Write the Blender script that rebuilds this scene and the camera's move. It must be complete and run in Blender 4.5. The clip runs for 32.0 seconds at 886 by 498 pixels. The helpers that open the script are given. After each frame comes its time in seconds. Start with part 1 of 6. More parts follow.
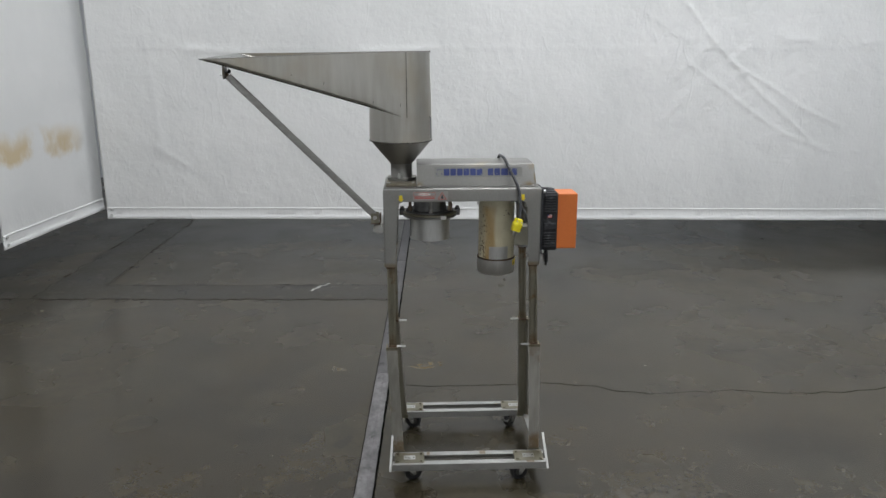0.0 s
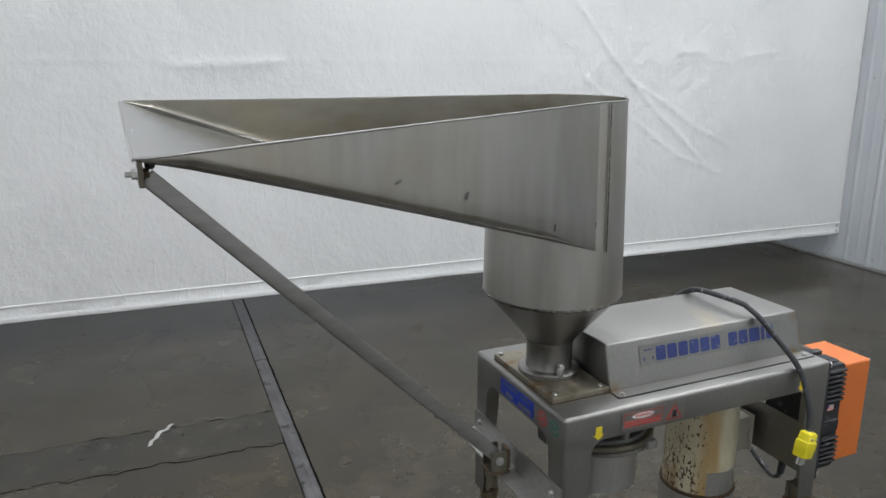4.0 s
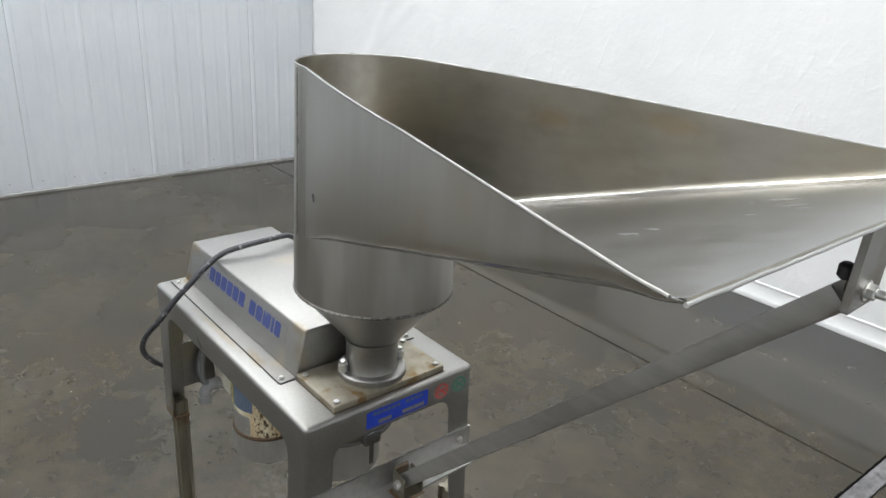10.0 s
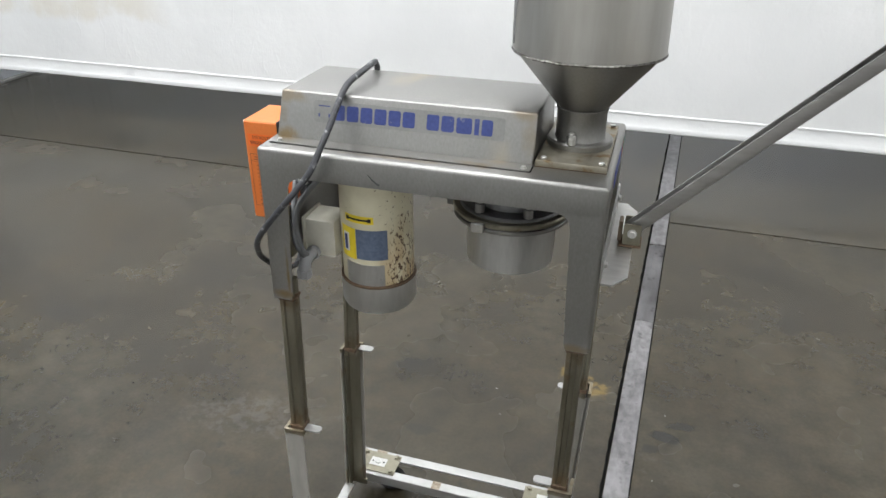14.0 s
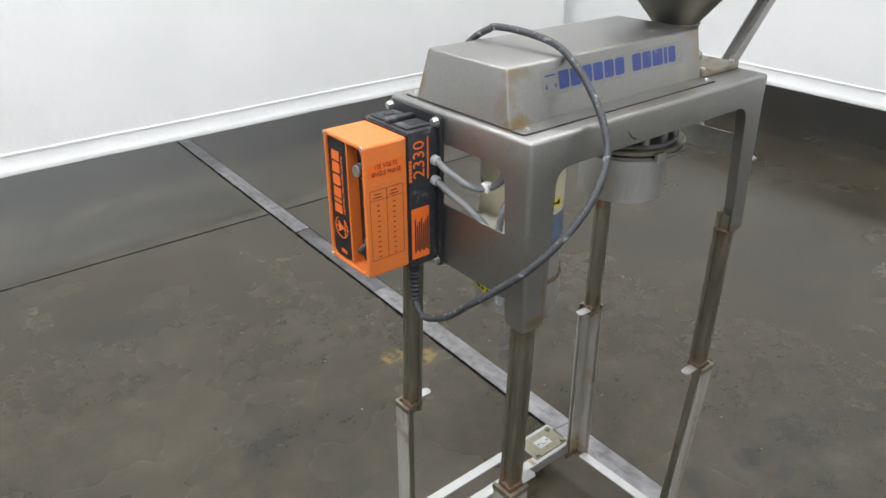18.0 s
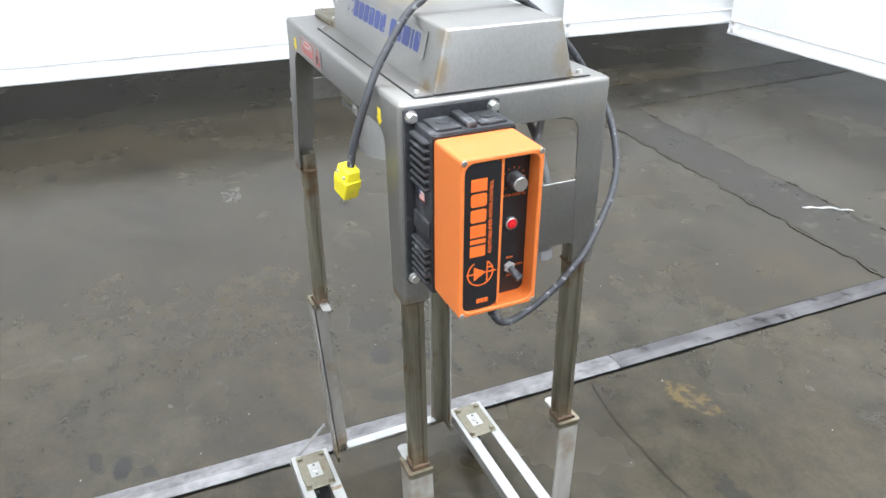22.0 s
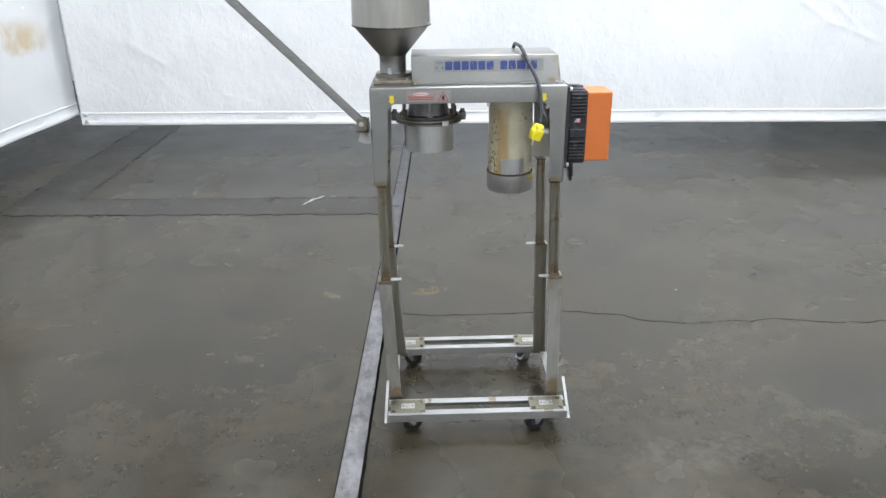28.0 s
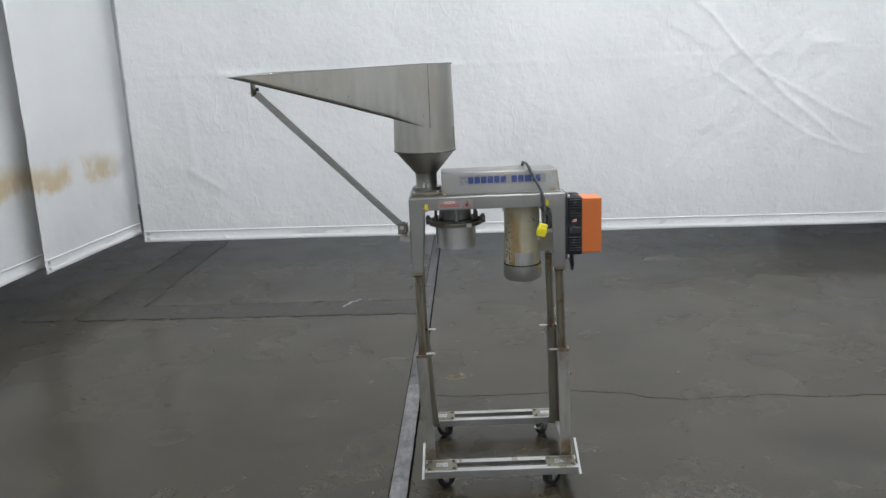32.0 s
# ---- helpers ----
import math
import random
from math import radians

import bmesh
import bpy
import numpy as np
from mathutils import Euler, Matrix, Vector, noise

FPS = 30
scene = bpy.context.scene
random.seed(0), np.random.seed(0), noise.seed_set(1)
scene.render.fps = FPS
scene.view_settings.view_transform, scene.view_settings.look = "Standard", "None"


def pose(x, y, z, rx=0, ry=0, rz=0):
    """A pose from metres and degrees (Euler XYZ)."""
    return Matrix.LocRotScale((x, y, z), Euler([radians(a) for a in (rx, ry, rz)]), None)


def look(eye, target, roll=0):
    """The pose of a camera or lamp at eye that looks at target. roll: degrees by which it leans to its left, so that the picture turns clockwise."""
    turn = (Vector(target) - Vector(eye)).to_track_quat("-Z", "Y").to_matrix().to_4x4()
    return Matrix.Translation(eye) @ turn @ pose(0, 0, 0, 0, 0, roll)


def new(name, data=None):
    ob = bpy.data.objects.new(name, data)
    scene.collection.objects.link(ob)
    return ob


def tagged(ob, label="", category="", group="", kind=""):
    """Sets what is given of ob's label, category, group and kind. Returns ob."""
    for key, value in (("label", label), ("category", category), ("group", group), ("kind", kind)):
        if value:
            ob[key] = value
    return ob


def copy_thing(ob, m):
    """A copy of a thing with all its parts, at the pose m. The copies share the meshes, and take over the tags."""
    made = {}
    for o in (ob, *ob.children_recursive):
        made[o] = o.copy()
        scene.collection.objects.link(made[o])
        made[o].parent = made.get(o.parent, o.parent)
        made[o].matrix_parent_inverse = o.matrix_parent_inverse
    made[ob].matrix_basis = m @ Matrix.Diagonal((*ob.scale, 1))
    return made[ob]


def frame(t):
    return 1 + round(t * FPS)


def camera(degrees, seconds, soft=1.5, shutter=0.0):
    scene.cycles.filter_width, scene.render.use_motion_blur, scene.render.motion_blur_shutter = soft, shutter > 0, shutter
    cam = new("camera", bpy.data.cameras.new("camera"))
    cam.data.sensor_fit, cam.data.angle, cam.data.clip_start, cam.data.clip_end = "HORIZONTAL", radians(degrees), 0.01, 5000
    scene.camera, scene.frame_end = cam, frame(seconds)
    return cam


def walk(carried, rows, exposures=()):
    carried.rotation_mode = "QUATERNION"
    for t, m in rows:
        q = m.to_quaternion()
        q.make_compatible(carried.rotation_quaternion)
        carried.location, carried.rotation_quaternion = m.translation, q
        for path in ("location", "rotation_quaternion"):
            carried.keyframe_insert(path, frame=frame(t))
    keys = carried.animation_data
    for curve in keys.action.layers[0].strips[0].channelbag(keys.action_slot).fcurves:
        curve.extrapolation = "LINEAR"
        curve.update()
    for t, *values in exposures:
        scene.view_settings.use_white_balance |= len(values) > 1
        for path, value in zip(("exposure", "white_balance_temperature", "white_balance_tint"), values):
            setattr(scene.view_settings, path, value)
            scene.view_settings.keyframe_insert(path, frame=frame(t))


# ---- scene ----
cam = camera(63.13, 32.0)
PATH = [
    (0, (0.0603, -0.0234, 1.8241), (0.1329, 1.9128, 1.3281), -0.14),
    (1, (-0.0009, 0.3612, 1.8497), (0.0783, 2.3048, 1.3846), 0.07),
    (2, (-0.1839, 0.9379, 1.8712), (-0.0915, 2.8864, 1.4298), 0.57),
    (2.5, (-0.3536, 1.2297, 1.8957), (-0.1065, 3.1615, 1.4407), 0.67),
    (4.5, (-0.7819, 2.1891, 1.9541), (0.1668, 3.8794, 1.4611), -0.45),
    (5, (-0.7899, 2.4052, 1.9795), (0.3961, 3.9383, 1.4864), -0.36),
    (6, (-0.9145, 2.7139, 2.0111), (0.7808, 3.6085, 1.4406), 0.41),
    (6.5, (-0.9006, 2.8271, 2.0052), (0.8769, 3.4906, 1.3725), -0.06),
    (7, (-0.9154, 2.9515, 2.0124), (0.9415, 3.3096, 1.3613), 0.61),
    (7.5, (-0.9939, 3.1011, 2.0461), (0.8841, 3.0722, 1.3590), 1.47),
    (8, (-1.0890, 3.2482, 2.0439), (0.7642, 2.9591, 1.3497), 2.71),
    (9, (-0.9810, 3.4521, 2.0285), (0.7435, 2.7857, 1.2655), 2.94),
    (9.5, (-0.9571, 3.5860, 2.0384), (0.6427, 2.6634, 1.2708), 3.69),
    (10, (-0.9347, 3.7979, 2.0410), (0.4620, 2.5810, 1.2871), 3.50),
    (10.5, (-0.8695, 3.9107, 1.9691), (0.4258, 2.6066, 1.1807), 4.82),
    (11, (-0.7616, 3.9855, 1.9446), (0.4875, 2.6748, 1.0951), 1.81),
    (12, (-0.5565, 4.1804, 1.8870), (0.4385, 2.7578, 0.8939), 2.35),
    (12.5, (-0.4724, 4.3216, 1.8801), (0.4002, 2.8224, 0.8846), 2.07),
    (13, (-0.4034, 4.3943, 1.8447), (0.3346, 2.8152, 0.8640), 2.25),
    (13.5, (-0.2806, 4.4256, 1.8228), (0.3658, 2.8043, 0.8463), 1.13),
    (15.5, (0.3965, 4.5837, 1.7855), (0.2743, 2.7764, 0.9377), -0.24),
    (16, (0.6043, 4.5863, 1.7772), (0.3114, 2.7823, 0.9648), -0.42),
    (17, (1.0103, 4.3732, 1.7049), (0.3127, 2.7224, 0.8172), 0.05),
    (17.5, (1.1269, 4.1880, 1.6923), (0.2287, 2.6538, 0.7760), 0.11),
    (18, (1.3300, 4.0297, 1.6747), (0.2155, 2.6498, 0.7508), -0.06),
    (19, (1.4422, 3.7229, 1.6287), (0.0087, 2.7523, 0.6273), 0.83),
    (20, (1.5841, 3.3210, 1.6129), (-0.0965, 2.9865, 0.5815), 1.90),
    (20.5, (1.6081, 3.1788, 1.6370), (-0.0898, 3.0472, 0.5883), 1.13),
    (21, (1.5375, 2.9914, 1.6037), (-0.1946, 3.1641, 0.6189), 1.26),
    (22, (1.5098, 2.6153, 1.6310), (-0.0869, 3.3349, 0.6652), 0.07),
    (23, (1.2637, 2.3391, 1.5935), (-0.0863, 3.4456, 0.6171), -0.57),
    (24, (0.9657, 1.9437, 1.6365), (0.0182, 3.4600, 0.7403), -0.57),
    (24.5, (0.7948, 1.8422, 1.6276), (0.0657, 3.5082, 0.7952), -1.80),
    (26.5, (0.2159, 1.1890, 1.6672), (0.1471, 3.0223, 0.8707), -3.11),
    (27, (0.1089, 0.9638, 1.6831), (0.0873, 2.8010, 0.8930), -3.49),
    (28, (0.1020, 0.5237, 1.7197), (0.1476, 2.3778, 0.9712), -0.72),
    (29, (0.1592, 0.1910, 1.7379), (0.2231, 2.0638, 1.0389), -2.82),
    (29.5, (0.1615, 0.0826, 1.7530), (0.2314, 1.9805, 1.1258), -1.74),
    (30, (0.1248, -0.0127, 1.7621), (0.1937, 1.8934, 1.1603), -1.76),
    (30.5, (0.1029, -0.0276, 1.7709), (0.1623, 1.8959, 1.2264), -1.55),
    (31, (0.0870, -0.0415, 1.7798), (0.1129, 1.8840, 1.2397), -1.75),
    (31.5, (0.0768, -0.0573, 1.7820), (0.0782, 1.8821, 1.2936), -2.07),
    (32, (0.0816, -0.0762, 1.7823), (0.0676, 1.8745, 1.3412), -2.28),
]
walk(cam, [(t, look(eye, target, roll)) for t, eye, target, roll in PATH], [(0, -0.62, 6460, 10), (2.5, -0.6, 6440, 10), (5, -0.44, 6314, 10), (7, -0.08, 6300, 10), (9, 0.07, 6390, 10), (11, 0.06, 6480, 10), (13, 0.18, 6487, 10), (17, 0.12, 6500, 10), (19, 0.48, 6400, 10), (20, 0.72, 6290, 10), (21, 0.82, 6187, 10), (23, 0.88, 6110, 10), (24, 0.82, 6080, 10), (28, 0.33, 6130, 10), (30, -0.03, 6260, 10), (32, -0.42, 6250, 10)])

# ---- light ----
world = bpy.data.worlds.new("world")
scene.world = world
world.use_nodes = True
world.node_tree.nodes["Background"].inputs[0].default_value = (0.75, 0.8, 0.9, 1)
world.node_tree.nodes["Background"].inputs[1].default_value = 0.02

LAMP_POWER = 52.0
LAMP_SPOTS = [(x, y) for x in (-2.1, 0.7, 2.7, 4.6) for y in (1.0, 3.3, 5.6)]
# unseen lamps behind the sheets, added to brighten the floor and its reflections
LAMP_SPOTS += [(-6.0, 3.3), (-2.4, 9.6), (0.4, 9.6), (3.2, 9.6), (-1.4, -2.8), (1.6, -2.8), (4.0, -2.8)]
for lx, ly in LAMP_SPOTS:
    lamp = bpy.data.lights.new("unseen_ceiling_lamp", "AREA")
    lamp.shape, lamp.size, lamp.size_y = "RECTANGLE", 0.40, 2.4
    lamp.energy, lamp.color = LAMP_POWER, (0.95, 0.975, 1.0)
    new("unseen_ceiling_lamp", lamp).matrix_world = pose(lx, ly, 5.16)

# ---- small tools ----
ORIGIN = {}


def thing(name, label, category, at, group="", kind=""):
    ob = new(name)
    ob.empty_display_size = 0.1
    ob.location = at
    ORIGIN[ob] = Vector(at)
    return tagged(ob, label, category, group, kind)


def link_mesh(name, bm, material):
    mesh = bpy.data.meshes.new(name)
    bm.to_mesh(mesh)
    bm.free()
    if material:
        mesh.materials.append(material)
    return mesh


def centre_of(bm):
    lo = Vector([min(v.co[i] for v in bm.verts) for i in range(3)])
    hi = Vector([max(v.co[i] for v in bm.verts) for i in range(3)])
    return (lo + hi) / 2


def smooth_edges(bm, angle=0.6):
    for f in bm.faces:
        f.smooth = True
    for e in bm.edges:
        e.smooth = len(e.link_faces) == 2 and e.calc_face_angle(3.2) < angle


def part(name, bm, material, parent, label="", smooth=True):
    """One mesh object under a thing or a part; the bmesh is in world metres."""
    c = centre_of(bm)
    bmesh.ops.translate(bm, verts=bm.verts, vec=-c)
    if smooth:
        smooth_edges(bm)
    ob = new(name, link_mesh(name, bm, material))
    ob.parent = parent
    ob.location = c - ORIGIN[parent]
    ORIGIN[ob] = c
    return tagged(ob, label)


def single(name, bm, material, label="", category="", kind="", group="", smooth=True):
    """A thing or a piece of the setting that is one mesh."""
    c = centre_of(bm)
    bmesh.ops.translate(bm, verts=bm.verts, vec=-c)
    if smooth:
        smooth_edges(bm)
    ob = new(name, link_mesh(name, bm, material))
    ob.location = c
    ORIGIN[ob] = c
    return tagged(ob, label, category, group, kind)


def merge(bm, b):
    if bm is None:
        return b
    mesh = bpy.data.meshes.new("scratch")
    b.to_mesh(mesh)
    b.free()
    bm.from_mesh(mesh)
    bpy.data.meshes.remove(mesh)
    return bm


def box(x0, x1, y0, y1, z0, z1, bevel=0.0, seg=2, bm=None):
    b = bmesh.new()
    bmesh.ops.create_cube(b, size=1)
    for v in b.verts:
        v.co = Vector((x0 + (v.co.x + 0.5) * (x1 - x0), y0 + (v.co.y + 0.5) * (y1 - y0), z0 + (v.co.z + 0.5) * (z1 - z0)))
    if bevel:
        bmesh.ops.bevel(b, geom=b.edges[:], offset=bevel, segments=seg, affect="EDGES", profile=0.5)
    return merge(bm, b)


def turned(profile, at, seg=40, axis="z", bm=None, start=0.0, span=360.0):
    """A body of revolution: profile of (radius, height) from one end to the other."""
    b = bmesh.new()
    closed = span >= 360
    n = seg if closed else seg + 1
    rings = []
    for r, h in profile:
        ring = []
        for i in range(n):
            a = radians(start + span * i / seg)
            ring.append(b.verts.new((r * math.cos(a), r * math.sin(a), h)))
        rings.append(ring)
    for lo, hi in zip(rings, rings[1:]):
        for i in range(seg):
            j = (i + 1) % n
            b.faces.new((lo[i], lo[j], hi[j], hi[i]))
    bmesh.ops.remove_doubles(b, verts=b.verts, dist=1e-6)
    bmesh.ops.dissolve_degenerate(b, dist=1e-6, edges=b.edges)
    if axis == "x":
        m = Matrix.Rotation(radians(90), 4, "Y")
    elif axis == "y":
        m = Matrix.Rotation(radians(-90), 4, "X")
    else:
        m = Matrix.Identity(4)
    bmesh.ops.transform(b, matrix=Matrix.Translation(at) @ m, verts=b.verts)
    bmesh.ops.recalc_face_normals(b, faces=b.faces)
    return merge(bm, b)


def rod(at, r, h, axis="z", seg=20, chamfer=0.0, bm=None):
    c = min(chamfer, r * 0.5, h * 0.4)
    prof = [(0, 0), (r - c, 0), (r, c), (r, h - c), (r - c, h), (0, h)] if c else [(0, 0), (r, 0), (r, h), (0, h)]
    return turned(prof, at, seg, axis, bm)


def prism(outline, axis, a0, a1, bm=None):
    """An outline of (u, v) pushed along an axis from a0 to a1. u, v: the other two axes in order x, y, z."""
    b = bmesh.new()
    spots = {"x": lambda u, v, a: (a, u, v), "y": lambda u, v, a: (u, a, v), "z": lambda u, v, a: (u, v, a)}[axis]
    low = [b.verts.new(spots(u, v, a0)) for u, v in outline]
    high = [b.verts.new(spots(u, v, a1)) for u, v in outline]
    n = len(outline)
    b.faces.new(low)
    b.faces.new(high[::-1])
    for i in range(n):
        b.faces.new((low[i], high[i], high[(i + 1) % n], low[(i + 1) % n]))
    bmesh.ops.recalc_face_normals(b, faces=b.faces)
    return merge(bm, b)


def curve_points(points, steps=8):
    """A smooth line through the points."""
    p = [Vector(q) for q in points]
    p = [2 * p[0] - p[1]] + p + [2 * p[-1] - p[-2]]
    out = []
    for a, b, c, d in zip(p, p[1:], p[2:], p[3:]):
        for i in range(steps):
            t = i / steps
            out.append(0.5 * (2 * b + (c - a) * t + (2 * a - 5 * b + 4 * c - d) * t * t + (3 * b - a - 3 * c + d) * t ** 3))
    out.append(p[-2])
    return out


def sweep(points, r, seg=12, bm=None, section=None, caps=True, up=None):
    """A tube, or a given section of (u, v), along a line of points. r may be a function of 0 to 1."""
    b = bmesh.new()
    pts = [Vector(q) for q in points]
    rings = []
    side = None
    for i, q in enumerate(pts):
        d = (pts[min(i + 1, len(pts) - 1)] - pts[max(i - 1, 0)]).normalized()
        if side is None:
            ref = Vector(up) if up else (Vector((0, 0, 1)) if abs(d.z) < 0.9 else Vector((0, 1, 0)))
            side = d.cross(ref).normalized()
        side = (side - d * side.dot(d)).normalized()
        top = side.cross(d)
        rad = r(i / (len(pts) - 1)) if callable(r) else r
        sec = section or [(math.cos(2 * math.pi * k / seg), math.sin(2 * math.pi * k / seg)) for k in range(seg)]
        rings.append([b.verts.new(q + side * u * rad + top * v * rad) for u, v in sec])
    n = len(rings[0])
    for lo, hi in zip(rings, rings[1:]):
        for k in range(n):
            b.faces.new((lo[k], lo[(k + 1) % n], hi[(k + 1) % n], hi[k]))
    if caps:
        b.faces.new(rings[0])
        b.faces.new(rings[-1][::-1])
    bmesh.ops.recalc_face_normals(b, faces=b.faces)
    return merge(bm, b)


def loft(rings, closed=True, caps=True):
    b = bmesh.new()
    vs = [[b.verts.new(p) for p in ring] for ring in rings]
    n = len(vs[0])
    for lo, hi in zip(vs, vs[1:]):
        for k in range(n if closed else n - 1):
            b.faces.new((lo[k], lo[(k + 1) % n], hi[(k + 1) % n], hi[k]))
    if closed and caps:
        b.faces.new(vs[0])
        b.faces.new(vs[-1][::-1])
    bmesh.ops.recalc_face_normals(b, faces=b.faces)
    return b


def thick(bm, t):
    bmesh.ops.solidify(bm, geom=bm.faces[:], thickness=t)
    bmesh.ops.recalc_face_normals(bm, faces=bm.faces)
    return bm


def turn(bm, m):
    bmesh.ops.transform(bm, matrix=m, verts=bm.verts)
    return bm


def round_rect(u0, u1, v0, v1, r, n=5):
    out = []
    for cu, cv, a0 in ((u1 - r, v1 - r, 0), (u0 + r, v1 - r, 90), (u0 + r, v0 + r, 180), (u1 - r, v0 + r, 270)):
        for i in range(n + 1):
            a = radians(a0 + 90 * i / n)
            out.append((cu + r * math.cos(a), cv + r * math.sin(a)))
    return out


def hex_bolt(at, axis, r=0.007, h=0.006, washer=True, sign=1, bm=None):
    """A hexagon head on a washer."""
    x = Vector(at)
    d = Vector({"x": (1, 0, 0), "y": (0, 1, 0), "z": (0, 0, 1)}[axis]) * sign
    bm = bm or bmesh.new()
    if washer:
        rod(x if sign > 0 else x + d * 0.0015, r * 1.25, 0.0015, axis, 16, bm=bm)
    lo = x + d * 0.0015 if sign > 0 else x + d * (0.0015 + h)
    turned([(0, 0), (r, 0), (r, h * 0.85), (r * 0.86, h), (0, h)] if sign > 0 else [(0, 0), (r * 0.86, 0), (r, h * 0.15), (r, h), (0, h)], lo, 6, axis, bm)
    return bm


def words(name, string, size, m, material, parent, align="CENTER", deep=0.0003, stretch=1.0):
    """Raised lettering in the built-in font, as a mesh."""
    data = bpy.data.curves.new("scratch", "FONT")
    data.body, data.size, data.align_x, data.align_y, data.extrude = string, size, align, "CENTER", deep
    data.resolution_u = 2
    ob = bpy.data.objects.new("scratch", data)
    scene.collection.objects.link(ob)
    bpy.context.view_layer.update()
    mesh = bpy.data.meshes.new_from_object(ob.evaluated_get(bpy.context.evaluated_depsgraph_get()))
    bpy.data.objects.remove(ob)
    b = bmesh.new()
    b.from_mesh(mesh)
    bpy.data.meshes.remove(mesh)
    bpy.data.curves.remove(data)
    turn(b, m @ Matrix.Diagonal((stretch, 1, 1, 1)))
    return part(name, b, material, parent, smooth=False)


def facing(at, normal, right):
    """The pose of a flat thing whose face looks along normal and whose writing runs along right."""
    n, r = Vector(normal).normalized(), Vector(right).normalized()
    u = n.cross(r)
    return Matrix.Translation(at) @ Matrix((r, u, n)).transposed().to_4x4()


def flat(m, u0, u1, v0, v1, bm=None, deep=0.0004, r=0.0):
    """A thin raised label in the plane of the pose m."""
    outline = round_rect(u0, u1, v0, v1, r, 3) if r else [(u0, v0), (u1, v0), (u1, v1), (u0, v1)]
    return merge(bm, turn(prism(outline, "z", 0, deep), m))


# ---- materials ----
def paint_nodes(name):
    m = bpy.data.materials.new(name)
    m.use_nodes = True
    return m, m.node_tree, m.node_tree.nodes["Principled BSDF"]


def add(nt, kind, **values):
    n = nt.nodes.new(kind)
    for k, v in values.items():
        n.inputs[k.replace("_", " ")].default_value = v
    return n


def noise_map(nt, pos, scale, detail=5.0, stretch=(1, 1, 1), rough=0.55):
    mp = add(nt, "ShaderNodeMapping")
    mp.inputs["Scale"].default_value = stretch
    nt.links.new(pos, mp.inputs["Vector"])
    n = add(nt, "ShaderNodeTexNoise", Scale=scale, Detail=detail, Roughness=rough)
    nt.links.new(mp.outputs[0], n.inputs["Vector"])
    return n.outputs["Fac"]


def ramp(nt, fac, lo, hi, a=0.0, b=1.0):
    n = add(nt, "ShaderNodeMapRange")
    n.interpolation_type = "SMOOTHSTEP"
    n.inputs["From Min"].default_value, n.inputs["From Max"].default_value = lo, hi
    n.inputs["To Min"].default_value, n.inputs["To Max"].default_value = a, b
    nt.links.new(fac, n.inputs["Value"])
    return n.outputs[0]


def blend(nt, fac, a, b):
    n = nt.nodes.new("ShaderNodeMix")
    n.data_type = "RGBA"
    for value, i in ((fac, 0), (a, 6), (b, 7)):
        if isinstance(value, (int, float)):
            n.inputs[i].default_value = value
        elif isinstance(value, tuple):
            n.inputs[i].default_value = (*value, 1)
        else:
            nt.links.new(value, n.inputs[i])
    return n.outputs[2]


def maths(nt, op, a, b=None, c=None):
    n = nt.nodes.new("ShaderNodeMath")
    n.operation = op
    for i, v in enumerate((a, b, c)):
        if v is None:
            continue
        if isinstance(v, (int, float)):
            n.inputs[i].default_value = v
        else:
            nt.links.new(v, n.inputs[i])
    return n.outputs[0]


def place_of(nt):
    return nt.nodes.new("ShaderNodeNewGeometry").outputs["Position"]


def bumped(nt, bsdf, height, strength, distance=0.002):
    b = add(nt, "ShaderNodeBump", Strength=strength, Distance=distance)
    nt.links.new(height, b.inputs["Height"])
    nt.links.new(b.outputs[0], bsdf.inputs["Normal"])


def surface(name, a, b, rough=(0.4, 0.6), metal=0.0, grain=60.0, stretch=(1, 1, 1), bump=0.1, stain=None, stain_at=(0.58, 0.72), stain_scale=9.0, broad=2.5, spec=0.5, mix=(0.3, 0.7)):
    """A worn surface: two tones in fine grain and broad clouds, uneven gloss, stains."""
    m, nt, bsdf = paint_nodes(name)
    pos = place_of(nt)
    fine = noise_map(nt, pos, grain, 4.0, stretch)
    cloud = noise_map(nt, pos, broad, 4.0)
    both = maths(nt, "MULTIPLY_ADD", fine, 0.45, maths(nt, "MULTIPLY", cloud, 0.55))
    col = blend(nt, ramp(nt, both, *mix), a, b)
    if stain:
        spots = noise_map(nt, pos, stain_scale, 3.0, rough=0.55)
        col = blend(nt, ramp(nt, spots, *stain_at), col, stain)
    nt.links.new(col, bsdf.inputs["Base Color"])
    nt.links.new(ramp(nt, both, 0.3, 0.7, *rough), bsdf.inputs["Roughness"])
    bsdf.inputs["Metallic"].default_value = metal
    bsdf.inputs["Specular IOR Level"].default_value = spec
    if bump:
        bumped(nt, bsdf, fine, bump)
    return m


def plain(name, col, rough=0.5, metal=0.0):
    return surface(name, tuple(c * 0.9 for c in col), tuple(min(1, c * 1.08) for c in col), (rough - 0.06, rough + 0.08), metal, 90.0, bump=0.04)


